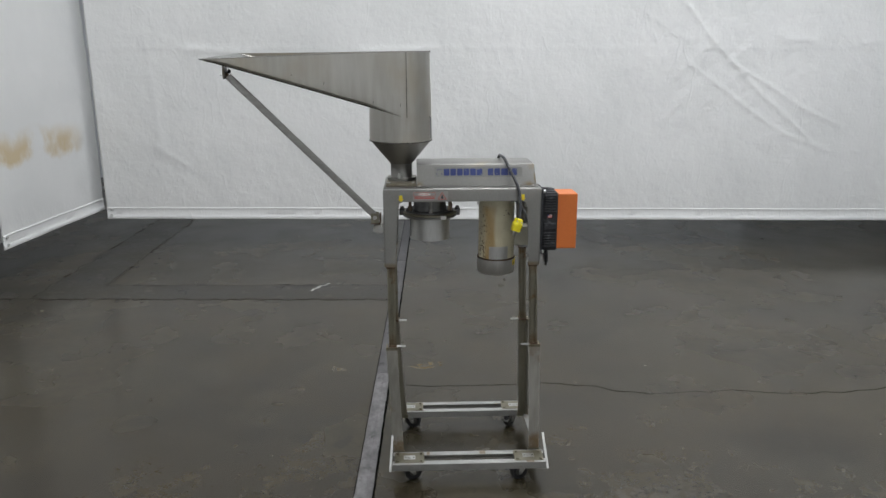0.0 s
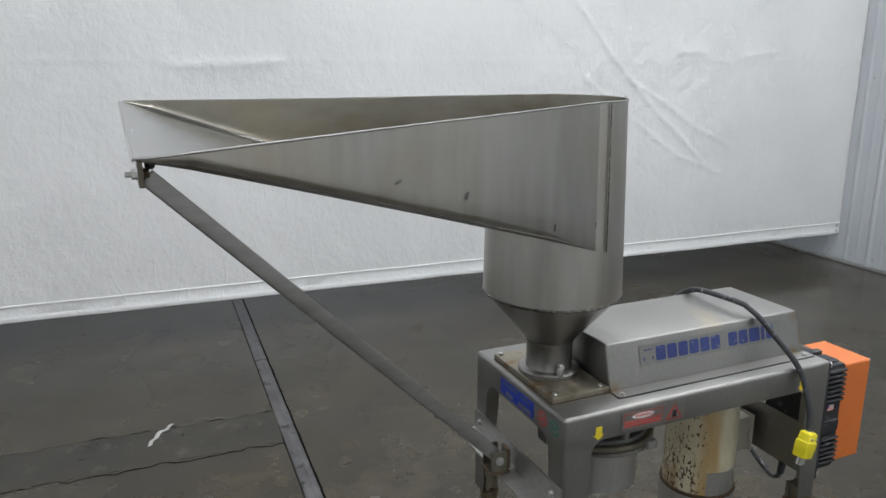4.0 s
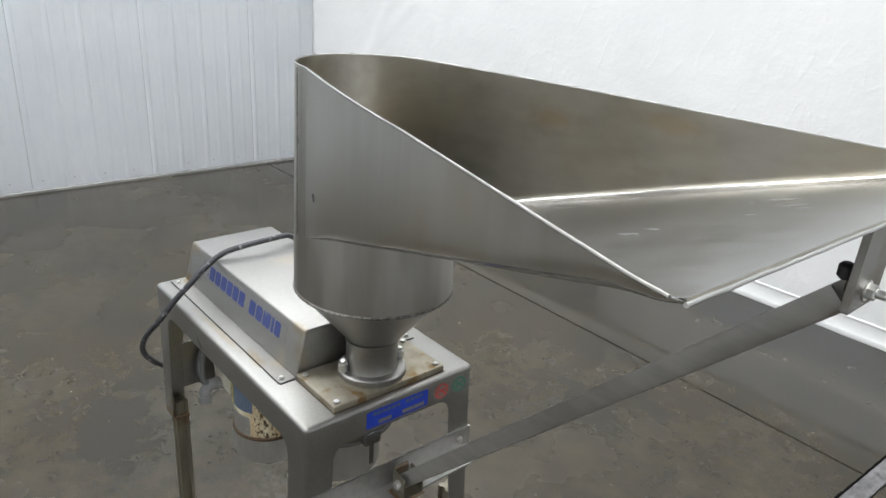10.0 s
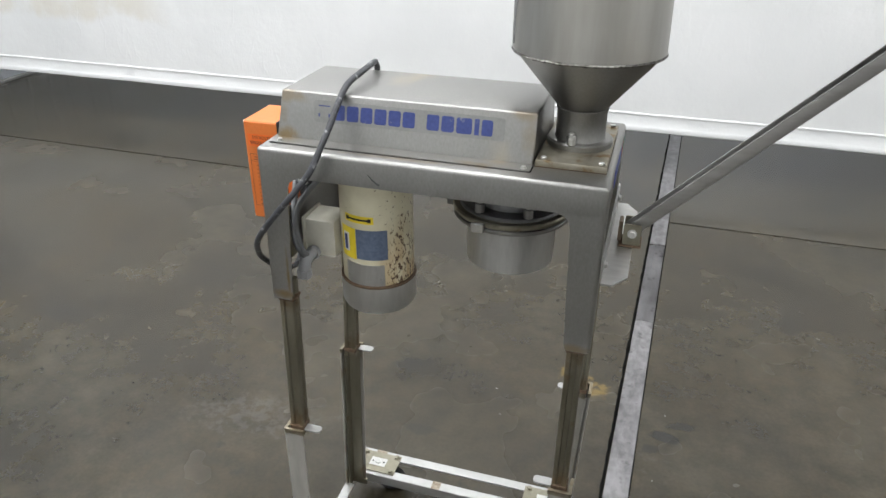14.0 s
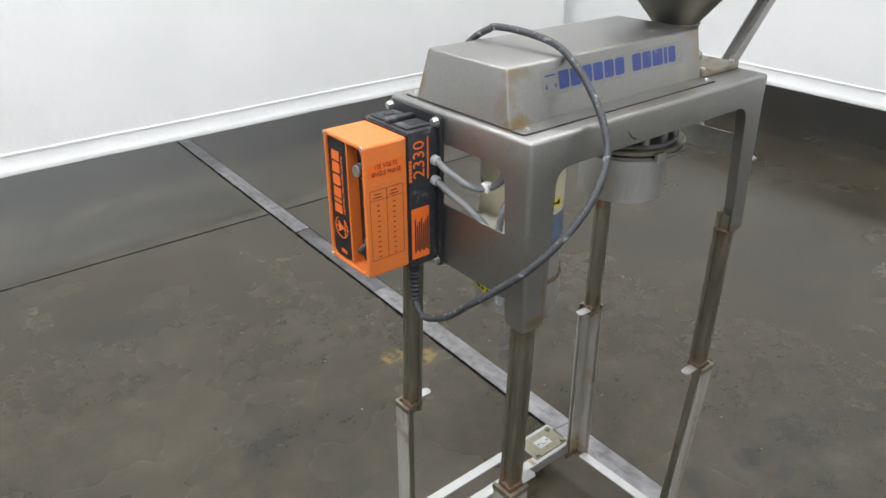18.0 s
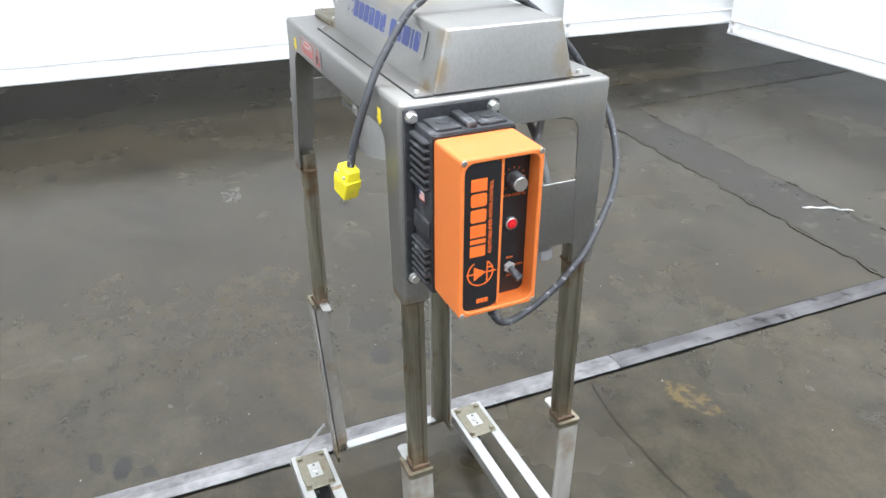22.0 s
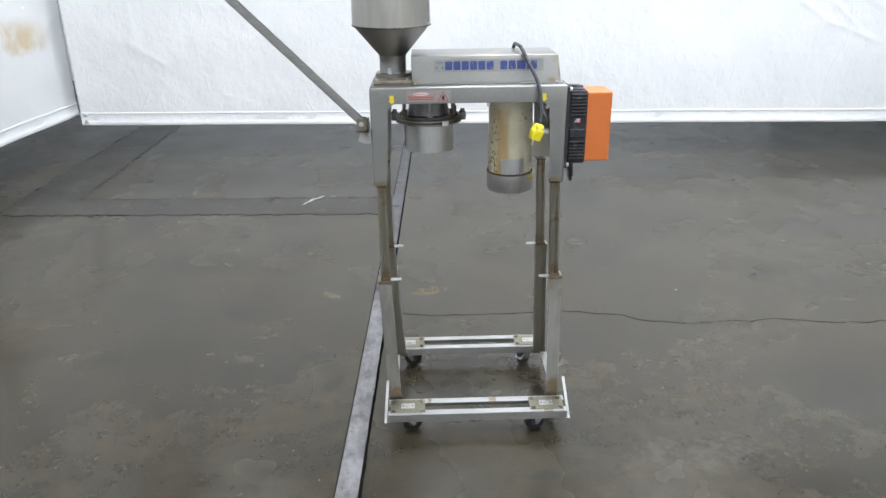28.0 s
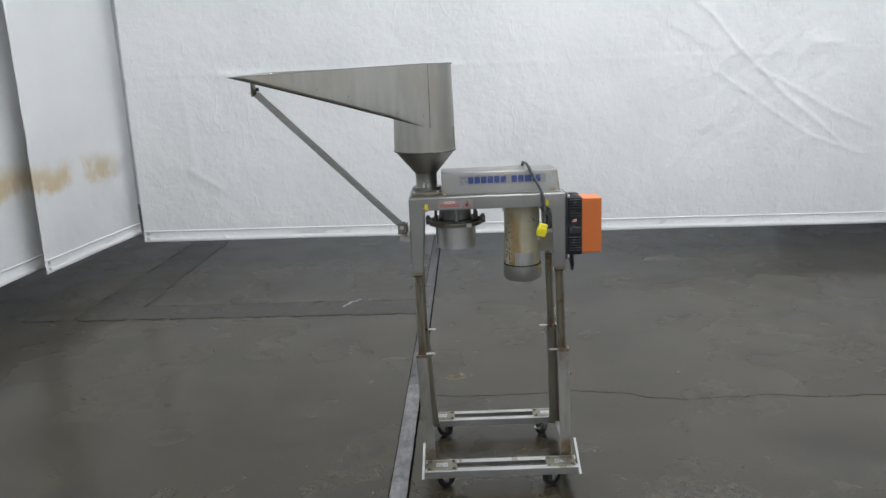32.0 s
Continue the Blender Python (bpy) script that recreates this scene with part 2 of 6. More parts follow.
def stained(m, spots, tint, scale=38.0):
    """Lays uneven rust or grime spots, (x, y, z, half sizes, strength), over a finished surface."""
    nt = m.node_tree
    bsdf = nt.nodes["Principled BSDF"]
    pos = place_of(nt)
    col = bsdf.inputs["Base Color"].links[0].from_socket
    metal = bsdf.inputs["Metallic"].default_value
    wob = maths(nt, "MULTIPLY", maths(nt, "SUBTRACT", noise_map(nt, pos, scale, 4.0, rough=0.6), 0.5), 2.4)
    total = None
    for x, y, z, rx, ry, rz, k in spots:
        mp = add(nt, "ShaderNodeMapping")
        mp.vector_type = "TEXTURE"
        mp.inputs["Location"].default_value = (x, y, z)
        mp.inputs["Scale"].default_value = (rx, ry, rz)
        nt.links.new(pos, mp.inputs["Vector"])
        n = nt.nodes.new("ShaderNodeVectorMath")
        n.operation = "LENGTH"
        nt.links.new(mp.outputs[0], n.inputs[0])
        mask = maths(nt, "MULTIPLY", ramp(nt, maths(nt, "ADD", n.outputs["Value"], wob), 1.7, 0.15), k)
        total = mask if total is None else maths(nt, "MAXIMUM", total, mask)
    nt.links.new(blend(nt, total, col, tint), bsdf.inputs["Base Color"])
    nt.links.new(maths(nt, "MULTIPLY", maths(nt, "SUBTRACT", 1.0, maths(nt, "MULTIPLY", total, 0.3)), metal), bsdf.inputs["Metallic"])


satin_steel = surface("satin_steel", (0.252, 0.248, 0.236), (0.328, 0.322, 0.309), (0.37, 0.50), 1.0, 260.0, (1, 1, 0.5), 0.01, (0.42, 0.36, 0.27), (0.62, 0.82), 5.0)
RUST = [(0.557, 3.256, 1.328, 0.020, 0.014, 0.014, 0.9), (0.566, 3.236, 1.352, 0.012, 0.014, 0.030, 0.5), (0.552, 3.243, 1.402, 0.030, 0.010, 0.012, 0.55), (0.166, 3.285, 1.322, 0.030, 0.010, 0.006, 0.55), (0.077, 3.243, 1.410, 0.030, 0.012, 0.012, 0.55), (0.072, 3.245, 1.36, 0.014, 0.012, 0.05, 0.35)]
RUST += [(0.545, 3.030, 1.326, 0.020, 0.014, 0.010, 0.8), (0.572, 3.029, 1.352, 0.008, 0.012, 0.022, 0.8), (0.075, 3.026, 1.326, 0.016, 0.016, 0.012, 0.7), (0.560, 3.040, 1.402, 0.020, 0.010, 0.014, 0.45), (0.30, 3.298, 1.321, 0.10, 0.006, 0.004, 0.4)]
RUST += [(0.5465, 3.327, 1.045, 0.0028, 0.012, 0.050, 0.95), (0.557, 3.327, 0.999, 0.020, 0.014, 0.008, 0.9), (0.590, 3.327, 1.140, 0.006, 0.006, 0.030, 0.5), (-0.06, 2.952, 0.990, 0.03, 0.02, 0.010, 0.7), (0.56, 2.968, 0.990, 0.04, 0.02, 0.008, 0.7), (-0.05, 3.33, 0.990, 0.03, 0.02, 0.008, 0.7)]
stained(satin_steel, RUST, (0.215, 0.150, 0.070))
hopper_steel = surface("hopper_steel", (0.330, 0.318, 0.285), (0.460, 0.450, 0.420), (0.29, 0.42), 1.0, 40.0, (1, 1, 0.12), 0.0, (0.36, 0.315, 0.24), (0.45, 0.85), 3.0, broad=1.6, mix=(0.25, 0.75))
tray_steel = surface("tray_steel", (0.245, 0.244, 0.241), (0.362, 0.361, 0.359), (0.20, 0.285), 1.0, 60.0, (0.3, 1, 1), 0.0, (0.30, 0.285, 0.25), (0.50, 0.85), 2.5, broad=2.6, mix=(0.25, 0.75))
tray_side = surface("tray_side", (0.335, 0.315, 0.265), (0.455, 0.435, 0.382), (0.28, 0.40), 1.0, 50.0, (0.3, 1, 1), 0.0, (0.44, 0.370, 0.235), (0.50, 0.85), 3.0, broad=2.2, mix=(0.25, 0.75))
stained(tray_side, [(-0.20, 2.945, 1.815, 0.050, 0.03, 0.022, 0.7), (-0.38, 2.895, 1.838, 0.05, 0.03, 0.014, 0.7), (-0.31, 3.37, 1.83, 0.06, 0.03, 0.018, 0.5), (-0.28, 2.92, 1.76, 0.08, 0.03, 0.03, 0.35)], (0.275, 0.215, 0.125), 14.0)
worn_steel = surface("worn_steel", (0.215, 0.200, 0.152), (0.325, 0.306, 0.245), (0.38, 0.55), 1.0, 70.0, (1, 1, 0.15), 0.08, (0.22, 0.15, 0.085), (0.6, 0.75), 16.0)
pale_steel = surface("pale_steel", (0.396, 0.396, 0.389), (0.518, 0.518, 0.504), (0.4, 0.58), 0.85, 80.0, (0.3, 0.3, 1), 0.08, (0.33, 0.25, 0.17), (0.64, 0.78), 11.0)
lug_steel = surface("lug_steel", (0.15, 0.145, 0.135), (0.27, 0.262, 0.245), (0.36, 0.48), 1.0, 40.0, (1, 1, 0.2), 0.03, (0.16, 0.13, 0.095), (0.52, 0.74), 14.0)
scuffed_leg = surface("scuffed_leg", (0.30, 0.288, 0.258), (0.45, 0.435, 0.400), (0.40, 0.56), 0.45, 60.0, (1, 1, 0.2), 0.06, (0.22, 0.165, 0.105), (0.55, 0.78), 9.0)
brace_steel = surface("brace_steel", (0.34, 0.335, 0.32), (0.48, 0.475, 0.46), (0.36, 0.50), 0.9, 80.0, (0.2, 1, 1), 0.05, (0.28, 0.24, 0.19), (0.58, 0.80), 8.0)
rust_edge = surface("rust_edge", (0.045, 0.028, 0.016), (0.15, 0.095, 0.055), (0.6, 0.8), 0.2, 120.0, bump=0.3)
stained(worn_steel, [(x, y, 0.636, 0.045, 0.045, 0.026, 0.7) for x in (-0.05, 0.57) for y in (2.97, 3.31)] + [(x, y, 0.968, 0.045, 0.045, 0.018, 0.55) for x in (-0.05, 0.57) for y in (2.97, 3.31)], (0.165, 0.105, 0.050), 60.0)
stained(scuffed_leg, [(x, y, 0.12, 0.045, 0.045, 0.040, 0.8) for x in (-0.03, 0.60) for y in (2.975, 3.315)] + [(-0.045, 3.315, 0.35, 0.012, 0.03, 0.24, 0.6), (0.575, 2.975, 0.590, 0.03, 0.03, 0.030, 0.5)], (0.19, 0.125, 0.055), 60.0)
dark_steel = surface("dark_steel", (0.12, 0.12, 0.12), (0.22, 0.22, 0.22), (0.35, 0.5), 0.9, 60.0, bump=0.05)
weld_metal = surface("weld_metal", (0.05, 0.045, 0.038), (0.30, 0.29, 0.27), (0.3, 0.5), 0.9, 160.0, bump=0.5, mix=(0.4, 0.6))
bright_steel = surface("bright_steel", (0.527, 0.527, 0.510), (0.663, 0.663, 0.646), (0.28, 0.38), 1.0, 150.0, bump=0.03)
pivot_rust = surface("pivot_rust", (0.10, 0.075, 0.05), (0.22, 0.17, 0.12), (0.5, 0.7), 0.4, 90.0, bump=0.2)
black_cast = surface("black_cast", (0.009, 0.010, 0.012), (0.032, 0.033, 0.037), (0.45, 0.65), 0.0, 140.0, spec=0.35, bump=0.15, stain=(0.13, 0.134, 0.142), stain_at=(0.56, 0.80), stain_scale=34.0)
black_panel = plain("black_panel", (0.010, 0.010, 0.012), 0.35)
orange_paint = surface("orange_paint", (0.56, 0.140, 0.026), (0.64, 0.170, 0.034), (0.38, 0.5), 0.0, 160.0, bump=0.08, stain=(0.50, 0.15, 0.045), stain_at=(0.66, 0.85), stain_scale=18.0)
orange_print = plain("orange_print", (0.68, 0.13, 0.015), 0.5)
rubber = surface("rubber", (0.016, 0.017, 0.020), (0.046, 0.048, 0.054), (0.45, 0.65), 0.0, 90.0, bump=0.1, stain=(0.26, 0.265, 0.27), stain_at=(0.57, 0.74), stain_scale=75.0)
grey_cable = plain("grey_cable", (0.15, 0.155, 0.16), 0.5)
yellow_plastic = plain("yellow_plastic", (0.82, 0.70, 0.02), 0.42)
yellow_label = plain("yellow_label", (0.80, 0.62, 0.03), 0.5)
red_lens = plain("red_lens", (0.55, 0.012, 0.018), 0.25)
red_print = plain("red_print", (0.52, 0.06, 0.045), 0.5)
green_print = plain("green_print", (0.04, 0.22, 0.15), 0.5)
black_print = plain("black_print", (0.015, 0.015, 0.017), 0.55)
white_print = plain("white_print", (0.72, 0.72, 0.70), 0.5)
blue_print = surface("blue_print", (0.014, 0.026, 0.13), (0.04, 0.062, 0.21), (0.45, 0.6), 0.0, 160.0, bump=0.02, stain=(0.16, 0.17, 0.22), stain_at=(0.62, 0.72), stain_scale=60.0)
blue_enamel = plain("blue_enamel", (0.012, 0.045, 0.42), 0.35)
nameplate_blue = surface("nameplate_blue", (0.07, 0.10, 0.17), (0.16, 0.20, 0.28), (0.4, 0.55), 0.3, 120.0, bump=0.02)
clear_film = surface("clear_film", (0.21, 0.208, 0.198), (0.275, 0.272, 0.262), (0.35, 0.45), 0.6, 150.0, bump=0.02)
plate_tin = surface("plate_tin", (0.319, 0.312, 0.299), (0.395, 0.389, 0.377), (0.3, 0.45), 0.9, 150.0, bump=0.02)
beige_box = surface("beige_box", (0.504, 0.486, 0.405), (0.594, 0.576, 0.495), (0.4, 0.55), 0.0, 60.0, bump=0.04)
grey_fitting = plain("grey_fitting", (0.30, 0.305, 0.31), 0.5)
caster_black = plain("caster_black", (0.02, 0.02, 0.022), 0.45)
zinc = surface("zinc", (0.48, 0.48, 0.47), (0.66, 0.66, 0.64), (0.3, 0.45), 1.0, 100.0, bump=0.05)
grimy_plate = surface("grimy_plate", (0.20, 0.175, 0.125), (0.36, 0.335, 0.275), (0.38, 0.55), 0.85, 40.0, (1, 1, 1), 0.08, (0.20, 0.125, 0.05), (0.56, 0.70), 22.0, broad=14.0)
spun_steel = surface("spun_steel", (0.46, 0.46, 0.45), (0.58, 0.58, 0.57), (0.34, 0.46), 0.9, 120.0, (1, 1, 0.2), 0.04)
housing_white = plain("housing_white", (0.75, 0.75, 0.74), 0.5)


def motor_paint():
    """Cream enamel with a rust wash down the front and flaking on the side towards the hopper."""
    m, nt, bsdf = paint_nodes("motor_paint")
    pos = place_of(nt)
    cloud = noise_map(nt, pos, 14.0, 4.0)
    col = blend(nt, ramp(nt, cloud, 0.3, 0.7), (0.58, 0.53, 0.37), (0.69, 0.645, 0.475))
    sep = nt.nodes.new("ShaderNodeSeparateXYZ")
    nt.links.new(pos, sep.inputs[0])
    px, py, pz = sep.outputs[0], sep.outputs[1], sep.outputs[2]
    drift = maths(nt, "MULTIPLY_ADD", maths(nt, "SUBTRACT", noise_map(nt, pos, 12.0, 4.0, (1, 1, 0.3)), 0.5), 0.05, px)
    stripe = maths(nt, "MULTIPLY", ramp(nt, drift, 0.352, 0.372), ramp(nt, drift, 0.420, 0.396))
    stripe = maths(nt, "MULTIPLY", stripe, maths(nt, "MULTIPLY", ramp(nt, py, 3.12, 3.09), ramp(nt, pz, 1.235, 1.205)))
    drip = noise_map(nt, pos, 26.0, 4.0, (1, 1, 0.25))
    col = blend(nt, maths(nt, "MULTIPLY", stripe, ramp(nt, drip, 0.25, 0.7, 0.45, 0.85)), col, (0.43, 0.27, 0.09))
    side = ramp(nt, px, 0.412, 0.352)
    low = ramp(nt, pz, 1.20, 1.0)
    wash = maths(nt, "MULTIPLY", ramp(nt, drip, 0.45, 0.65), maths(nt, "MULTIPLY", side, low))
    col = blend(nt, maths(nt, "MULTIPLY", wash, 0.7), col, (0.40, 0.235, 0.08))
    flakes = noise_map(nt, pos, 150.0, 5.0, (1, 1, 0.55), 0.62)
    lift = maths(nt, "MULTIPLY_ADD", side, 0.085, maths(nt, "MULTIPLY", maths(nt, "MULTIPLY", side, low), 0.085))
    lift = maths(nt, "ADD", lift, maths(nt, "MULTIPLY", noise_map(nt, pos, 20.0, 3.0), 0.08))
    chip = ramp(nt, maths(nt, "ADD", flakes, lift), 0.735, 0.755)
    col = blend(nt, chip, col, (0.080, 0.038, 0.014))
    nt.links.new(col, bsdf.inputs["Base Color"])
    bsdf.inputs["Roughness"].default_value = 0.42
    bumped(nt, bsdf, maths(nt, "SUBTRACT", 1.0, chip), 0.4, 0.001)
    return m


motor_cream = motor_paint()


def spot_mask(nt, pos, x, y, rx, ry, angle, wobble, soft=0.25):
    """1 inside an uneven oval on the floor, 0 outside."""
    mp = add(nt, "ShaderNodeMapping")
    mp.vector_type = "TEXTURE"
    mp.inputs["Location"].default_value = (x, y, 0)
    mp.inputs["Rotation"].default_value = (0, 0, radians(angle))
    mp.inputs["Scale"].default_value = (rx, ry, 1)
    nt.links.new(pos, mp.inputs["Vector"])
    n = nt.nodes.new("ShaderNodeVectorMath")
    n.operation = "LENGTH"
    nt.links.new(mp.outputs[0], n.inputs[0])
    far = maths(nt, "ADD", n.outputs["Value"], wobble)
    return ramp(nt, far, 1.0 + soft, 1.0 - soft)


def concrete():
    m, nt, bsdf = paint_nodes("concrete")
    pos = place_of(nt)
    broad = noise_map(nt, pos, 0.55, 2.0, rough=0.5)
    mid = noise_map(nt, pos, 2.2, 3.0, (1, 0.95, 1), 0.55)
    small = noise_map(nt, pos, 7.0, 2.0, (0.8, 1, 1), 0.5)
    tone = maths(nt, "MULTIPLY_ADD", broad, 0.36, maths(nt, "MULTIPLY_ADD", mid, 0.38, maths(nt, "MULTIPLY", small, 0.26)))
    col = blend(nt, ramp(nt, tone, 0.28, 0.72), (0.0192, 0.0160, 0.0098), (0.0474, 0.0400, 0.0248))
    # brown traffic film, pale scuffing, dark damp clouds
    warm = maths(nt, "MULTIPLY", ramp(nt, noise_map(nt, pos, 1.3, 2.0), 0.30, 0.75, 0.0, 0.85), ramp(nt, small, 0.15, 0.85, 0.45, 1.0))
    col = blend(nt, warm, col, (0.0505, 0.0385, 0.0205))
    pale = maths(nt, "MULTIPLY", ramp(nt, noise_map(nt, pos, 1.6, 2.0, rough=0.5), 0.38, 0.78, 0.0, 0.8), ramp(nt, noise_map(nt, pos, 6.0, 3.0, (0.9, 1, 1), 0.55), 0.22, 0.85))
    col = blend(nt, pale, col, (0.068, 0.061, 0.043))
    dark = noise_map(nt, pos, 1.9, 2.0, (1.0, 1.3, 1), 0.5)
    col = blend(nt, ramp(nt, dark, 0.48, 0.78, 0.0, 0.6), col, (0.0195, 0.0175, 0.0135))
    # hand-sized mottle and thin pale drag marks
    mottle = noise_map(nt, pos, 11.0, 4.0, (1, 1, 1), 0.6)
    grit = noise_map(nt, pos, 75.0, 3.0)
    gain = ramp(nt, maths(nt, "MULTIPLY_ADD", mottle, 0.65, maths(nt, "MULTIPLY", grit, 0.35)), 0.25, 0.75, 0.70, 1.26)
    scaled = nt.nodes.new("ShaderNodeVectorMath")
    scaled.operation = "SCALE"
    nt.links.new(col, scaled.inputs[0])
    nt.links.new(gain, scaled.inputs["Scale"])
    col = scaled.outputs[0]
    drag = maths(nt, "MULTIPLY", ramp(nt, noise_map(nt, pos, 17.0, 4.0, (0.8, 1, 1), 0.65), 0.54, 0.72), ramp(nt, noise_map(nt, pos, 1.9, 2.0, (1, 1.4, 1)), 0.52, 0.74, 0.0, 0.26))
    col = blend(nt, drag, col, (0.100, 0.096, 0.086))
    blot = maths(nt, "MULTIPLY", ramp(nt, noise_map(nt, pos, 11.0, 4.0, (1, 1.15, 1), 0.6), 0.60, 0.70), ramp(nt, mid, 0.42, 0.60, 0.0, 0.6))
    col = blend(nt, blot, col, (0.0200, 0.0180, 0.0140))
    wob = maths(nt, "MULTIPLY", maths(nt, "SUBTRACT", noise_map(nt, pos, 20.0, 4.0, rough=0.6), 0.5), 2.2)
    broken = ramp(nt, noise_map(nt, pos, 26.0, 3.0, rough=0.6), 0.40, 0.60)
    for x, y, rx, ry, ang, c, k in SPOTS:
        tint = {"y": (0.19, 0.128, 0.036), "d": (0.016, 0.0155, 0.014), "p": (0.16, 0.155, 0.145), "o": (0.105, 0.076, 0.036)}[c]
        mask = maths(nt, "MULTIPLY", spot_mask(nt, pos, x, y, rx, ry, ang, wob), k)
        if c != "d":
            mask = maths(nt, "MULTIPLY", mask, broken)
        col = blend(nt, mask, col, tint)
    nt.links.new(col, bsdf.inputs["Base Color"])
    gl = maths(nt, "MULTIPLY_ADD", mid, 0.5, maths(nt, "MULTIPLY", broad, 0.5))
    # the slab past the saw cut keeps more of its polish
    sep = nt.nodes.new("ShaderNodeSeparateXYZ")
    nt.links.new(pos, sep.inputs[0])
    polish = ramp(nt, sep.outputs[1], 0.580, 0.590, 0.62, 1.0)
    nt.links.new(maths(nt, "MULTIPLY", ramp(nt, gl, 0.30, 0.70, 0.17, 0.33), polish), bsdf.inputs["Roughness"])
    bsdf.inputs["Specular IOR Level"].default_value = 0.5
    return m


# worn paint, blots and pale scuffs on the slab: x, y, half sizes, turn, tint, strength
SPOTS = [
    (-0.02, 2.155, 0.11, 0.05, 142, "y", 0.75), (0.11, 4.165, 0.10, 0.05, 20, "y", 0.35), (-0.44, 4.15, 0.05, 0.04, 0, "o", 0.4), (0.67, 4.09, 0.07, 0.04, 0, "o", 0.4),
    (-0.39, 2.31, 0.05, 0.02, 20, "d", 0.7), (-0.335, 2.39, 0.045, 0.03, 0, "d", 0.85), (-0.285, 2.46, 0.03, 0.02, 30, "d", 0.6), (-0.42, 3.475, 0.09, 0.04, 20, "d", 0.55), (-0.315, 3.24, 0.07, 0.03, 60, "d", 0.55),
    (-0.53, 3.28, 0.05, 0.04, 0, "d", 0.6), (-1.41, 5.22, 0.09, 0.03, 0, "d", 0.6), (-1.21, 5.22, 0.08, 0.025, 5, "d", 0.6), (-1.01, 5.21, 0.08, 0.025, 0, "d", 0.5),
    (-0.57, 3.39, 0.04, 0.03, 0, "d", 0.5), (-0.42, 1.09, 0.05, 0.03, 40, "d", 0.6), (0.51, 2.60, 0.06, 0.025, 0, "d", 0.5),
]
SPOTS += [
    (-2.84, 2.14, 0.07, 0.04, 0, "d", 0.6), (0.50, 4.00, 0.06, 0.035, 0, "d", 0.65), (0.14, 1.375, 0.06, 0.02, 10, "d", 0.65), (0.67, 2.255, 0.06, 0.045, 0, "d", 0.6),
    (2.27, 2.36, 0.14, 0.06, 0, "d", 0.5), (-1.54, 1.32, 0.05, 0.03, 20, "p", 0.8), (1.10, 2.70, 0.24, 0.10, 10, "p", 0.15), (3.3, 4.5, 0.12, 0.06, 0, "o", 0.5), (-2.2, 3.04, 0.12, 0.05, 0, "p", 0.35),
]
concrete_floor = concrete()


def tarp_vinyl(name, stain=None, relief=0.22):
    m, nt, bsdf = paint_nodes(name)
    pos = place_of(nt)
    cloud = noise_map(nt, pos, 0.9, 5.0)
    col = blend(nt, ramp(nt, cloud, 0.3, 0.7), (0.690, 0.695, 0.690), (0.750, 0.750, 0.745))
    if stain:
        ax, lo, hi, zlo, zhi, tint, k = stain
        sep = nt.nodes.new("ShaderNodeSeparateXYZ")
        nt.links.new(pos, sep.inputs[0])
        drip = noise_map(nt, pos, 2.6, 6.0, (1, 1, 0.7), 0.6)
        zz = maths(nt, "MULTIPLY_ADD", maths(nt, "SUBTRACT", drip, 0.5), 0.35, sep.outputs[2])
        band = maths(nt, "MULTIPLY", ramp(nt, zz, zlo, zlo + 0.09), ramp(nt, zz, zhi, zhi - 0.18))
        along = maths(nt, "MULTIPLY", ramp(nt, sep.outputs[ax], lo, lo + 0.4), ramp(nt, sep.outputs[ax], hi, hi - 0.4))
        mask = maths(nt, "MULTIPLY", maths(nt, "MULTIPLY", band, along), ramp(nt, drip, 0.35, 0.6))
        col = blend(nt, maths(nt, "MULTIPLY", mask, k), col, tint)
    nt.links.new(col, bsdf.inputs["Base Color"])
    bsdf.inputs["Roughness"].default_value = 0.45
    bsdf.inputs["Specular IOR Level"].default_value = 0.4
    small = noise_map(nt, pos, 9.0, 5.0, (1, 1, 1.3), 0.6)
    crinkle = maths(nt, "ABSOLUTE", maths(nt, "SUBTRACT", noise_map(nt, pos, 13.0, 3.0, (1.25, 1.25, 0.75), 0.55), 0.5))
    weave = noise_map(nt, pos, 48.0, 3.0)
    # long thin wrinkles, here and there
    fold = maths(nt, "ABSOLUTE", maths(nt, "SUBTRACT", noise_map(nt, pos, 2.6, 2.0, (1.6, 1.6, 0.7), 0.45), 0.5))
    wrinkle = maths(nt, "MULTIPLY", ramp(nt, fold, 0.0, 0.026, 0.20, 0.0), ramp(nt, noise_map(nt, pos, 1.7, 2.0), 0.48, 0.62))
    height = maths(nt, "MULTIPLY_ADD", crinkle, -0.9, maths(nt, "ADD", maths(nt, "ADD", small, wrinkle), maths(nt, "MULTIPLY", weave, 0.10)))
    bumped(nt, bsdf, height, relief, 0.02)
    return m


vinyl_back = tarp_vinyl("vinyl_back", None, 0.36)
vinyl_left = tarp_vinyl("vinyl_left", (1, 4.6, 7.3, 1.0, 1.35, (0.52, 0.38, 0.16), 0.75), 0.2)
vinyl_rear = tarp_vinyl("vinyl_rear", (0, 3.2, 6.2, 0.72, 1.12, (0.60, 0.54, 0.42), 0.45), 0.16)
wall_metal = surface("wall_metal", (0.85, 0.885, 0.925), (0.90, 0.93, 0.96), (0.3, 0.42), 0.0, 30.0, (1, 1, 0.2), 0.02, spec=0.5)
base_trim = surface("base_trim", (0.16, 0.16, 0.155), (0.30, 0.30, 0.29), (0.4, 0.6), 0.3, 30.0, bump=0.05)
dim_wall = surface("dim_wall", (0.20, 0.20, 0.19), (0.30, 0.30, 0.29), (0.6, 0.8), 0.0, 12.0, bump=0.05)
